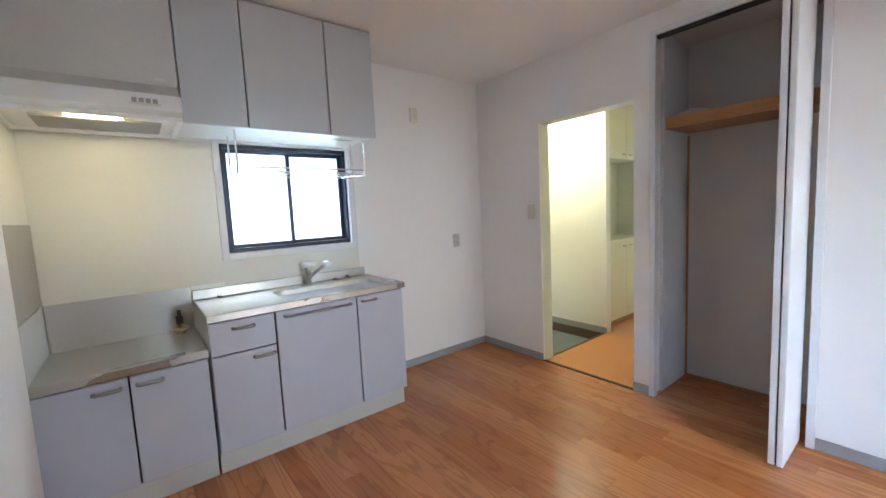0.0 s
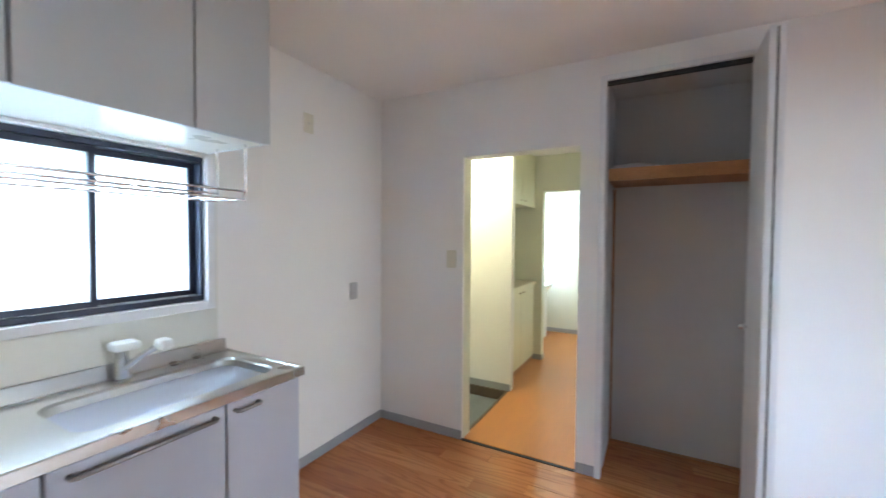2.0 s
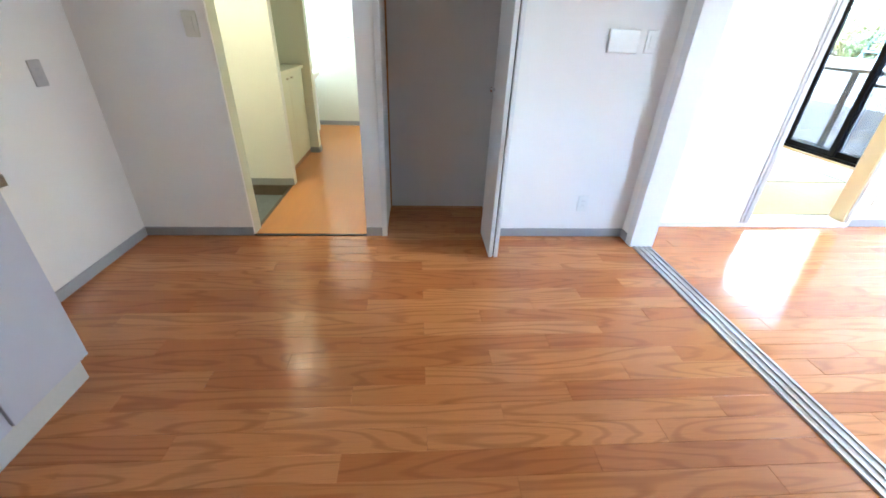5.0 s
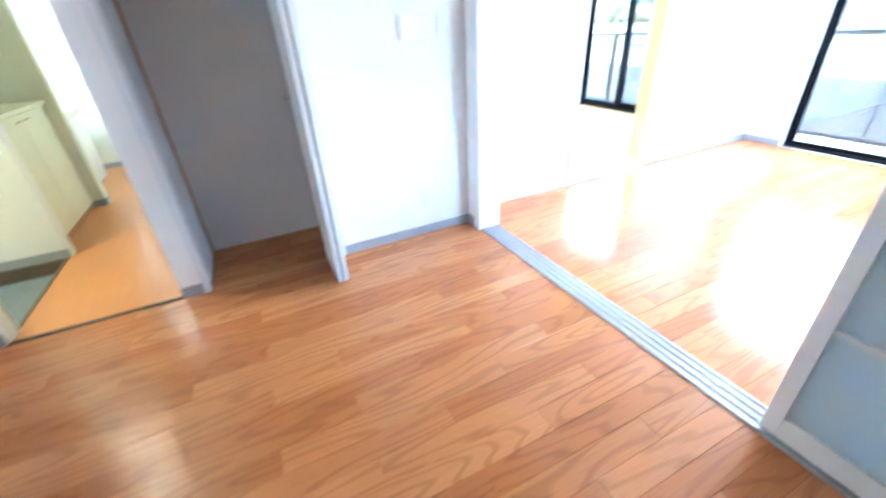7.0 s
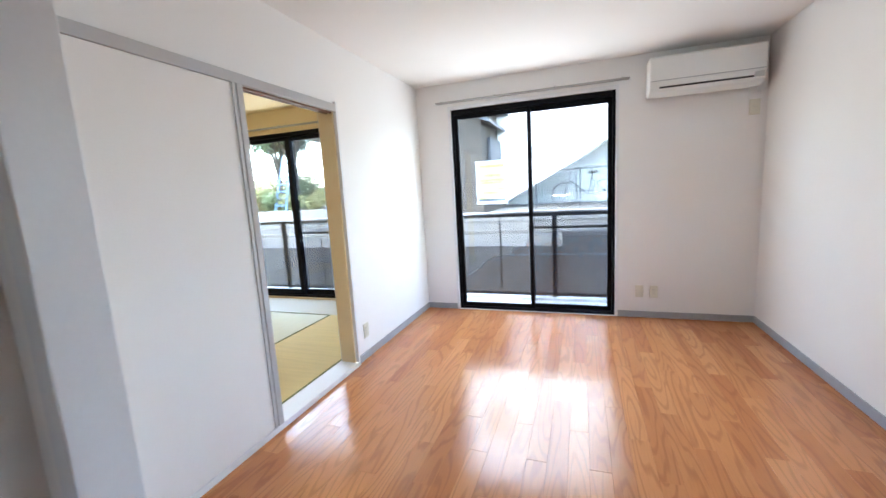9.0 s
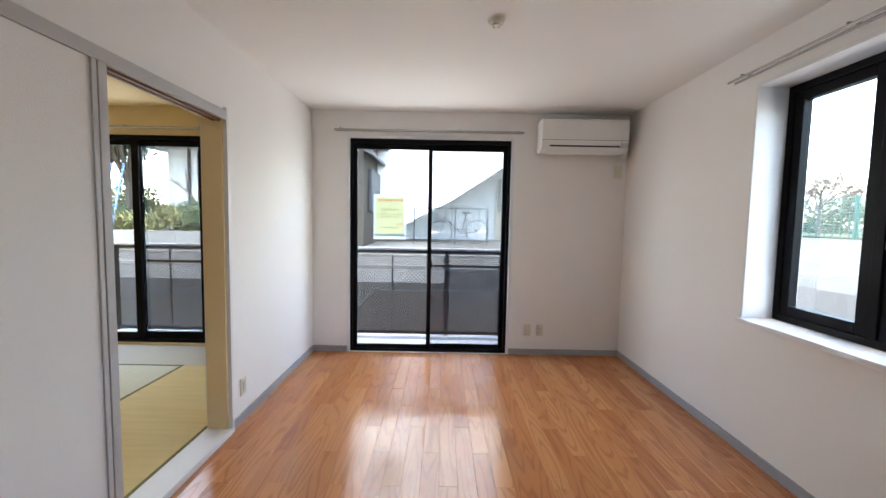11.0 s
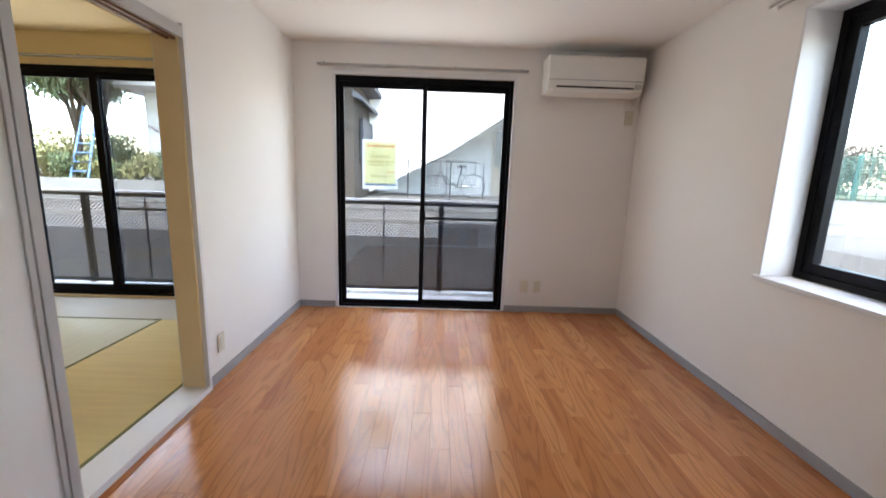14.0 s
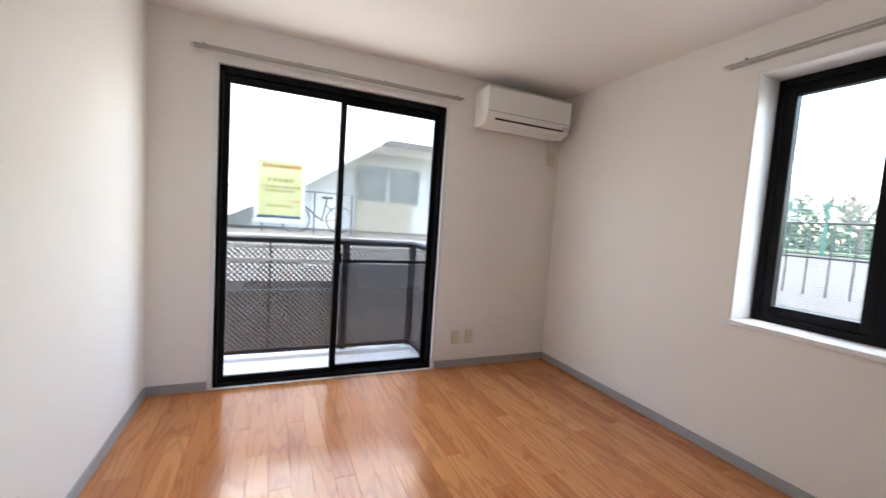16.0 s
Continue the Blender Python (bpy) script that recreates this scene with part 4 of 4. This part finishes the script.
hall_lamp = thing("ceiling_lamp", (0.6, -0.3, 2.34), "lit round ceiling lamp in the hall", "lamp")
bm = bmesh.new()
bmesh.ops.create_cone(bm, segments=28, radius1=0.13, radius2=0.16, depth=0.06, cap_ends=True, matrix=Matrix.Translation((0.6, -0.3, 2.368)))
finish(bm, "cover", HALLGLOW, hall_lamp, False)

# tatami mats
def mat_piece(x0, x1, y0, y1, along_y):
    t = thing("tatami_mat", ((x0 + x1) / 2, (y0 + y1) / 2, -0.03), "yellow-green tatami mat with cloth border", "tatami", "tatami mats")
    boxes("rush", TATAMI if along_y else TATAMI_SHEEN, [(x0 + 0.001, x1 - 0.001, y0 + 0.001, y1 - 0.001, -0.03, 0.03)], t, 0.004)
    if along_y:
        boxes("border", CLOTH, [(x0 + 0.001, x0 + 0.024, y0 + 0.002, y1 - 0.002, 0.03, 0.032)], t)
        boxes("border", CLOTH, [(x1 - 0.024, x1 - 0.001, y0 + 0.002, y1 - 0.002, 0.03, 0.032)], t)
    else:
        boxes("border", CLOTH, [(x0 + 0.002, x1 - 0.002, y0 + 0.001, y0 + 0.024, 0.03, 0.032)], t)
        boxes("border", CLOTH, [(x0 + 0.002, x1 - 0.002, y1 - 0.024, y1 - 0.001, 0.03, 0.032)], t)


mat_piece(0.33, 1.21, -6.45, -4.66, True)
mat_piece(1.21, 3.0, -5.55, -4.66, False)
mat_piece(1.21, 3.0, -6.45, -5.55, False)
mat_piece(3.0, 3.99, -6.45, -4.66, True)
mat_piece(0.33, 2.12, -4.66, -3.73, False)
mat_piece(2.12, 3.99, -4.66, -3.73, False)
structure(boxes("floor_tatami_board", material("pale_board", (0.60, 0.54, 0.42), 0.4, vary=0.08, stretch=(1, 8, 1)), [(0.33, 3.99, -7.0, -6.452, -0.03, 0.028)]), "pale board along the tatami room window")

# ceiling light socket of the living room
rose = thing("ceiling_socket", (-1.44, -5.17, 2.5), "ivory plastic lamp socket on the ceiling", "lamp socket")
bm = bmesh.new()
bmesh.ops.create_cone(bm, segments=24, radius1=0.038, radius2=0.046, depth=0.022, cap_ends=True, matrix=Matrix.Translation((-1.44, -5.17, 2.489)))
bmesh.ops.create_cone(bm, segments=20, radius1=0.026, radius2=0.028, depth=0.012, cap_ends=True, matrix=Matrix.Translation((-1.44, -5.17, 2.472)))
finish(bm, "body", PLASTIC, rose)
for x in (-1.454, -1.426):
    boxes("slot", DARK, [(x - 0.002, x + 0.002, -5.18, -5.16, 2.4652, 2.4668)], rose)


# ---- balcony and outdoors ----
structure(boxes("balcony_floor", CONCRETE, [(-1.98, 4.2, -7.86, -7.17, -0.35, -0.10)]), "grey concrete balcony slab")
slat = thing("balcony_mat", (0.0, -7.4, -0.10), "white ribbed plastic balcony decking", "decking")
bm = bmesh.new()
add_box(bm, -1.92, 4.1, -7.70, -7.2, -0.10, -0.075)
for k in range(200):
    add_box(bm, -1.91 + k * 0.03, -1.893 + k * 0.03, -7.68, -7.21, -0.075, -0.065)
tagged(finish(bm, "ribs", RENDERW, slat), kind="stuff")
structure(boxes("balcony_kerb", RENDERW, [(-1.98, 4.2, -7.80, -7.70, -0.10, -0.035), (-1.98, -1.90, -7.70, -7.17, -0.10, -0.035)]), "white balcony kerb")


def punched_panel(u0, u1, z0, z1, put):
    """Sheet with rows of staggered round-ish holes."""
    bm = bmesh.new()
    pu, pz = 0.046, 0.046
    nu, nz = int((u1 - u0) / pu), int((z1 - z0) / (pz / 2))
    for r in range(nz):
        for c in range(nu):
            cu = u0 + (c + 0.5 + (0.5 if r % 2 else 0)) * pu
            cz = z0 + (r + 0.5) * pz / 2
            a, b = pu / 2, pz / 2
            ia, ib = a * 0.70, b * 0.70
            outer = [(cu + a, cz), (cu, cz + b), (cu - a, cz), (cu, cz - b)]
            inner = [(cu + ia, cz), (cu, cz + ib), (cu - ia, cz), (cu, cz - ib)]
            vo, vi = [bm.verts.new(put(*p)) for p in outer], [bm.verts.new(put(*p)) for p in inner]
            for i in range(4):
                j = (i + 1) % 4
                bm.faces.new((vo[i], vo[j], vi[j], vi[i]))
    bmesh.ops.remove_doubles(bm, verts=list(bm.verts), dist=0.0005)
    return bm


rail = thing("balcony_railing", (1.1, -7.75, -0.035), "dark grey balcony railing with punched metal panels", "railing")
tagged(finish(punched_panel(-1.90, 4.12, 0.02, 1.0, lambda u, z: (u, -7.75, z)), "punched_sheet", RAILM, rail), kind="stuff")
tagged(finish(punched_panel(-7.74, -7.18, 0.02, 1.0, lambda u, z: (-1.91, u, z)), "punched_sheet", RAILM, rail), kind="stuff")
boxes("top_rail", GREYALU, [(-1.95, 4.16, -7.79, -7.71, 1.03, 1.06), (-1.95, -1.87, -7.71, -7.17, 1.03, 1.06)], rail, 0.006)
boxes("rail_bar", RAILM, [(-1.93, 4.14, -7.768, -7.732, 0.99, 1.03), (-1.93, 4.14, -7.765, -7.735, -0.01, 0.025), (-1.93, -1.89, -7.73, -7.18, 0.99, 1.03), (-1.93, -1.89, -7.73, -7.18, -0.01, 0.025)], rail)
for x in (-1.90, -1.22, 1.56, 2.9, 4.1):
    boxes("post", RAILM, [(x - 0.03, x + 0.03, -7.81, -7.755, -0.035, 1.03)], rail, 0.003)
for x in (-0.55, 0.2, 0.95, 2.2, 3.5):
    boxes("stay", RAILM, [(x - 0.008, x + 0.008, -7.77, -7.753, 0, 1.0)], rail)

# ground: low strip by the house, a retaining wall, then a raised lot to the horizon
structure(boxes("ground", ASPHALT, [(-300, 300, -9.0, 300, -1.2, -0.45)]), "pale worn ground around the house")
structure(prism("ground_raised", ASPHALT, [(-9.15, -0.6), (-9.15, 0.40), (-12.5, 0.72), (-20, 0.85), (-400, 0.85), (-400, -0.6)], "x", -300, 300), "pale raised parking lot")
structure(boxes("wall_retaining", DARKCON, [(-5.5, 14, -9.16, -9.0, -0.5, 0.43)]), "dark damp retaining wall")
structure(boxes("wall_retaining_end", DARKCON, [(-4.5, -1.27, -8.995, -8.85, -0.5, 0.67)]), "taller dark concrete wall section")
structure(boxes("pavement_kerb", CONCRETE, [(-14, 14, -10.3, -10.15, 0.4, 0.56), (-14, 14, -11.4, -11.3, 0.5, 0.66)]), "concrete kerbs along the lot")

# white building with outside stair, shed doors under it
white = thing("apartment_building", (-1.0, -15, 0.75), "white rendered building with outside staircase", "building")
boxes("wall", RENDERW, [(-9, 6.5, -17.2, -16.2, 0.7, 9)], white)
prism("stair", RENDERW, [(2.2, 0.8), (2.2, 1.2), (1.6, 6.0), (-8.0, 6.0), (-8.0, 3.36), (-3.45, 3.36), (-1.45, 2.03), (0.9, 0.8)], "y", -15.6, -14.6, white)
# rear wall render toned down to hold the shade under the stair
boxes("rear_wall", material("under_stair_shaded_render", (0.42, 0.42, 0.415), 0.85, vary=0.08, scale=2), [(-8.0, 2.0, -16.2, -16.1, 0.7, 3.2)], white)
boxes("window", BLUEGLASS, [(-3.84, -2.95, -16.09, -16.06, 1.68, 2.8), (-4.9, -3.92, -16.09, -16.06, 1.68, 2.8)], white)
boxes("door", BEIGE, [(-3.8, -2.9, -16.095, -16.05, 0.75, 1.72), (-4.7, -3.81, -16.095, -16.05, 0.75, 1.72), (-3.83, -3.80, -16.09, -16.04, 0.75, 2.8), (-2.92, -2.88, -16.09, -16.04, 0.75, 2.8)] + [(-4.7 + k * 0.09, -4.685 + k * 0.09, -16.05, -16.04, 0.75, 1.7) for k in range(20)], white)
tubes("railing", ROOF, [((-3.0 - k * 0.11, -14.7, 3.9), (-3.0 - k * 0.11, -14.7, 4.5), 0.012) for k in range(14)], white)
fence = thing("low_fence", (-1.2, -14.0, 0.74), "thin dark metal fence in front of the staircase", "fence")
tubes("bars", ROOF, [((x, -14.0, 0.74), (x, -14.0, 1.75), 0.02) for x in (-0.35, -1.5, -2.4)] + [((0.4, -14.0, 1.75), (-2.4, -14.0, 1.75), 0.012)], fence)


def bicycle(m, label):
    b = thing("bicycle", (0, 0, 0), label, "bicycle")
    for x in (-0.53, 0.53):
        pts = [(x + 0.33 * math.cos(radians(a)), 0, 0.33 + 0.33 * math.sin(radians(a))) for a in range(0, 360, 15)]
        pipe("tyre", BIKE, pts, 0.018, b, True)
        tubes("spokes", CHROME, [((x, 0, 0.33), p, 0.004) for p in pts[::2]], b)
    tubes("frame", BIKE, [((-0.53, 0, 0.33), (-0.08, 0, 0.30), 0.016), ((-0.08, 0, 0.30), (-0.22, 0, 0.85), 0.018), ((-0.08, 0, 0.30), (0.38, 0, 0.72), 0.02), ((-0.53, 0, 0.33), (-0.2, 0, 0.70), 0.012), ((0.53, 0, 0.33), (0.33, 0, 0.95), 0.017)], b)
    tubes("handlebar", CHROME, [((0.33, 0, 0.95), (0.30, 0, 1.05), 0.014), ((0.30, -0.26, 1.06), (0.30, 0.26, 1.06), 0.013)], b)
    boxes("saddle", DARK, [(-0.36, -0.10, -0.07, 0.07, 0.85, 0.91)], b, 0.02)
    boxes("basket", HANDLE, [(0.36, 0.60, -0.15, 0.15, 0.80, 0.82), (0.36, 0.375, -0.15, 0.15, 0.82, 1.02), (0.585, 0.60, -0.15, 0.15, 0.82, 1.02)], b)
    b.matrix_basis = m
    return b


bicycle(pose(-1.63, -14.25, 0.76, 0, 2, 4), "dark city bicycle parked by the fence")

brown = thing("brown_house", (3.3, -16, 0.75), "brown sided house with grey tiled roof", "house")
boxes("wall", BROWN, [(0.8, 2.7, -15.9, -12.6, 0.7, 3.6)], brown)
boxes("siding", BROWN, [(0.795, 0.799, -15.4, -13.6, 0.7, 3.0)], brown)
prism("roof", ROOF, [(0.45, 3.4), (0.45, 3.52), (1.7, 4.2), (2.9, 3.52), (2.9, 3.4)], "y", -16.3, -12.2, brown)
prism("lower_roof", ROOF, [(0.55, 2.95), (0.55, 3.03), (0.8, 3.2), (0.8, 3.05)], "y", -16.0, -12.4, brown)
boxes("shutter_box", ROOF, [(0.70, 0.79, -14.6, -13.2, 1.6, 2.7)], brown, 0.01)


# planter and house seen from the tatami room
structure(boxes("wall_planter", CONCRETE, [(3.2, 16, -11.9, -11.7, 0.4, 1.06)]), "grey concrete planter wall")
structure(boxes("ground_planter", material("soil", (0.13, 0.10, 0.07), 0.9, vary=0.3), [(3.2, 16, -14.6, -11.9, 0.4, 1.02)]), "planted bed")
neighbour = thing("white_house", (5, -16, 0.9), "white rendered house with overhanging eave and grilled window", "house")
boxes("wall", RENDERW, [(3.0, 6.95, -20, -14.6, 0.4, 3.35)], neighbour)
boxes("window", BLUEGLASS, [(5.0, 6.0, -14.6, -14.57, 1.5, 3.2)], neighbour)
boxes("window_frame", BROWN, [(4.95, 5.0, -14.6, -14.54, 1.45, 3.25), (6.0, 6.05, -14.6, -14.54, 1.45, 3.25), (5.0, 6.0, -14.6, -14.54, 3.2, 3.25), (5.0, 6.0, -14.6, -14.54, 1.45, 1.5), (5.48, 5.52, -14.57, -14.54, 1.5, 3.2)], neighbour)
tubes("downpipe", ROOF, [((6.28, -14.53, 0.9), (6.28, -14.53, 3.34), 0.045)], neighbour)
prism("roof", RENDERW, [(2.9, 3.36), (2.9, 3.5), (5, 4.5), (7.5, 3.5), (7.5, 3.36)], "y", -20.3, -13.7, neighbour)


def leaf_cluster(bm, centre, radius, count, size, rng, flat=1.0):
    for _ in range(count):
        while True:
            v = Vector((rng.uniform(-1, 1), rng.uniform(-1, 1), rng.uniform(-1, 1)))
            if 0.25 < v.length < 1:
                break
        c = Vector(centre) + Vector((v.x * radius, v.y * radius, v.z * radius * flat))
        q = Euler((rng.uniform(0, 6.3), rng.uniform(0, 6.3), rng.uniform(0, 6.3))).to_matrix()
        s = size * rng.uniform(0.6, 1.4)
        p = [c + q @ Vector(k) for k in ((-s, 0, 0), (0, -s * 0.35, 0.02), (s, 0, 0), (0, s * 0.35, 0.02))]
        bm.faces.new([bm.verts.new(k) for k in p])


def limb(bm, a, b, r0, r1, n=7):
    a, b = Vector(a), Vector(b)
    m = Matrix.Translation((a + b) / 2) @ (b - a).to_track_quat("Z", "Y").to_matrix().to_4x4()
    bmesh.ops.create_cone(bm, segments=n, radius1=r0, radius2=r1, depth=(b - a).length * 1.03, cap_ends=True, matrix=m)


def tree(name, label, base, height, spread, seed, leaf=None, leaf_size=0.07, twigs=5, density=220, wide=0.8, last=3):
    rng = random.Random(seed)
    t = thing(name, base, label, "tree")
    bm, lf = bmesh.new(), bmesh.new()

    def grow(a, d, length, r, level):
        b = a + d * length
        limb(bm, a, b, r, r * 0.65, 7 if level < 2 else 4)
        if level >= last:
            if leaf:
                leaf_cluster(lf, b, spread * 0.22, density // 10, leaf_size, rng, 0.7)
            return
        for _ in range(twigs if level else twigs + 1):
            nd = (d + Vector((rng.uniform(-wide, wide), rng.uniform(-wide, wide), rng.uniform(-0.15, 0.6)))).normalized()
            grow(b - d * length * rng.uniform(0, 0.35), nd, length * rng.uniform(0.5, 0.75), r * 0.55, level + 1)
    grow(Vector(base), Vector((rng.uniform(-0.08, 0.08), 0, 1)).normalized(), height * (0.42 if last == 3 else 0.3), height * (0.03 if last == 3 else 0.022), 0)
    finish(bm, "trunk", BARK if leaf else TWIG, t)
    if leaf:
        tagged(finish(lf, "leaves", leaf, t), kind="stuff")
    else:
        lf.free()
    return t


def shrub(label, base, radius, seed, leaf):
    rng = random.Random(seed)
    t = thing("shrub", base, label, "shrub", "garden shrubs")
    bm, st = bmesh.new(), bmesh.new()
    for _ in range(9):
        c = Vector(base) + Vector((rng.uniform(-1, 1) * radius * 0.7, rng.uniform(-1, 1) * radius * 0.6, rng.uniform(0.3, 0.9) * radius))
        limb(st, base, c, 0.02, 0.006, 5)
        leaf_cluster(bm, c, radius * 0.42, int(90 + 160 * radius), 0.055, rng)
    finish(st, "stems", BARK, t)
    tagged(finish(bm, "leaves", leaf, t), kind="stuff")


tree("garden_tree", "evergreen garden tree with bundled trunk", (7.3, -13.6, 1.0), 3.9, 2.9, 5, LEAF, 0.10, 5, 420)
tree("garden_tree", "small evergreen tree by the house", (8.3, -13.9, 1.0), 3.6, 2.6, 8, LEAF, 0.10, 4, 420)
tree("bare_shrub", "thin bare shrub in front of the house", (5.0, -12.9, 1.0), 1.9, 0.8, 4, None, twigs=4)
for k, (x, y, r, lf) in enumerate(((4.55, -12.6, 0.68, LEAF), (5.35, -12.5, 0.55, LEAFY), (6.0, -12.6, 0.36, LEAF), (6.6, -12.7, 0.42, LEAFY), (3.8, -12.6, 0.62, LEAFY), (7.3, -12.7, 0.5, LEAF), (8.2, -12.8, 0.6, LEAFY), (8.0, -15.2, 1.1, LEAF), (9.6, -15.4, 1.2, LEAFY), (11.2, -15.3, 1.1, LEAF))):
    shrub("green and yellowish garden shrub in the planter", (x, y, 1.02), r, 20 + k, lf)
lad = thing("step_ladder", (6.9, -12.5, 1.02), "pale blue metal ladder leaning among the plants", "ladder")
tubes("rails", BLUEP, [((6.75, -12.3, 1.02), (6.95, -13.0, 2.7), 0.025), ((7.15, -12.3, 1.02), (7.25, -13.0, 2.7), 0.025)] + [((6.76 + k * 0.025, -12.33 - k * 0.09, 1.2 + k * 0.21), (7.16 + k * 0.013, -12.33 - k * 0.09, 1.2 + k * 0.21), 0.015) for k in range(7)], lad)

# west side: sloping lot, wire fence, green net, bare trees
structure(prism("ground_west", material("worn_earth", (0.055, 0.052, 0.047), 0.9, vary=0.25, scale=0.5, fine=20, bump=0.3), [(-5.0, -0.46), (-7.0, 0.45), (-20.0, 0.9), (-200, 0.9), (-200, -0.6), (-5.0, -0.6)], "y", -200, 60), "pale sloping yard")
yard = thing("yard_fence", (-8.4, -5.7, 0.49), "thin dark metal fence with horizontal rails", "fence")
tubes("bars", BIKE, [((-8.4, -7.9 + k * 0.28, 0.49), (-8.4, -7.9 + k * 0.28, 1.64), 0.013) for k in range(16)] + [((-8.4, -7.95, z), (-8.4, -3.4, z), 0.018) for z in (1.1, 1.64)], yard)
netf = thing("green_net_fence", (-20, -15, 0.9), "tall green net fence with posts across the lot", "fence")
bm = bmesh.new()
for k in range(90):
    add_tube(bm, (-20, -36 + k * 0.4, 0.9), (-20, -36 + k * 0.4, 2.85), 0.02, 5)
for k in range(14):
    add_tube(bm, (-20, -36, 1.0 + k * 0.14), (-20, 0, 1.0 + k * 0.14), 0.018, 5)
tagged(finish(bm, "net", NET, netf), kind="stuff")
for k in range(13):
    boxes("post", NET, [(-20.06, -19.94, -36 + k * 3.0, -35.88 + k * 3.0, 0.9, 2.95)], netf)
structure(boxes("ground_grass", material("dry_grass", (0.06, 0.07, 0.03), 0.9, vary=0.4, scale=3, fine=30, bump=0.4), [(-60, -20.1, -60, 20, 0.85, 0.96)]), "dry grass behind the net")
for k, (x, y, h) in enumerate(((-25, -28.0, 6.6), (-27, -34, 6.2), (-26, -13.0, 5.2), (-25, -21, 5.6))):
    tree("bare_tree", "bare winter tree with reddish twigs", (x, y, 0.9), h, 3, 40 + k, None, twigs=5, wide=1.25, last=4)
far = thing("far_house", (-54, -35, 0.9), "far house with pale walls and a dull blue roof", "house")
boxes("wall", RENDERW, [(-60, -52, -42, -31, 0.9, 5.6)], far)
prism("roof", material("dull_blue_roof", (0.14, 0.19, 0.25), 0.6, vary=0.1), [(-60.6, 5.5), (-56, 8.4), (-51.4, 5.5)], "y", -42.5, -30.5, far)
hedge = thing("far_hedge", (-32, -20, 0.9), "far green hedge line, dulled by painted haze", "hedge")
bm = bmesh.new()
rng = random.Random(3)
for k in range(80):
    leaf_cluster(bm, (-32 + rng.uniform(-1, 1), -48 + k * 0.65, 1.3 + rng.uniform(0, 2.4)), 1.3, 170, 0.24, rng)
# hedge green greyed, distance haze mixed into the leaf colour
tagged(finish(bm, "leaves", material("hazed_hedge_green", (0.085, 0.105, 0.075), 0.8, vary=0.35, scale=1), hedge), kind="stuff")

# ---- floor planks ----
rng = random.Random(11)
PW = 0.1


def plank_mesh(length):
    bm = bmesh.new()
    add_box(bm, -PW / 2 + 0.0002, PW / 2 - 0.0002, -length / 2 + 0.0002, length / 2 - 0.0002, -0.008, 0.0)
    bmesh.ops.bevel(bm, geom=[e for e in bm.edges if all(v.co.z > -0.001 for v in e.verts)], offset=0.0008, segments=1, affect="EDGES")
    me = bpy.data.meshes.new("plank")
    bm.to_mesh(me)
    bm.free()
    me.materials.append(PLANK)
    return me


CUTS = {}


def lay(x, y0, y1):
    length = round(y1 - y0, 3)
    me = CUTS.get(length)
    if me is None:
        me = CUTS[length] = plank_mesh(length)
    ob = new("plank", me)
    # each board lies a hair out of true
    ob.matrix_basis = pose(x, (y0 + y1) / 2, -0.0006, rng.gauss(0, 0.035), rng.gauss(0, 0.2), 0)
    ob.parent = floor


def rows(x0, x1, y0, y1):
    n = round((x1 - x0) / PW)
    for k in range(n):
        x = x0 + (k + 0.5) * PW
        y = y0
        step = (0.3, 0.9, 0.6)[k % 3]
        while y < y1 - 0.01:
            e = min(y + step, y1)
            if y1 - e < 0.15:
                e = y1
            lay(x, y, e)
            y, step = e, 0.9
    

rows(-3.07, -0.07, -3.386, -0.0)
rows(-0.07, 0.03, -3.37, -0.0)
rows(0.03, 0.53, -2.44, -1.64)
rows(-3.07, 0.23, -7.0, -3.514)
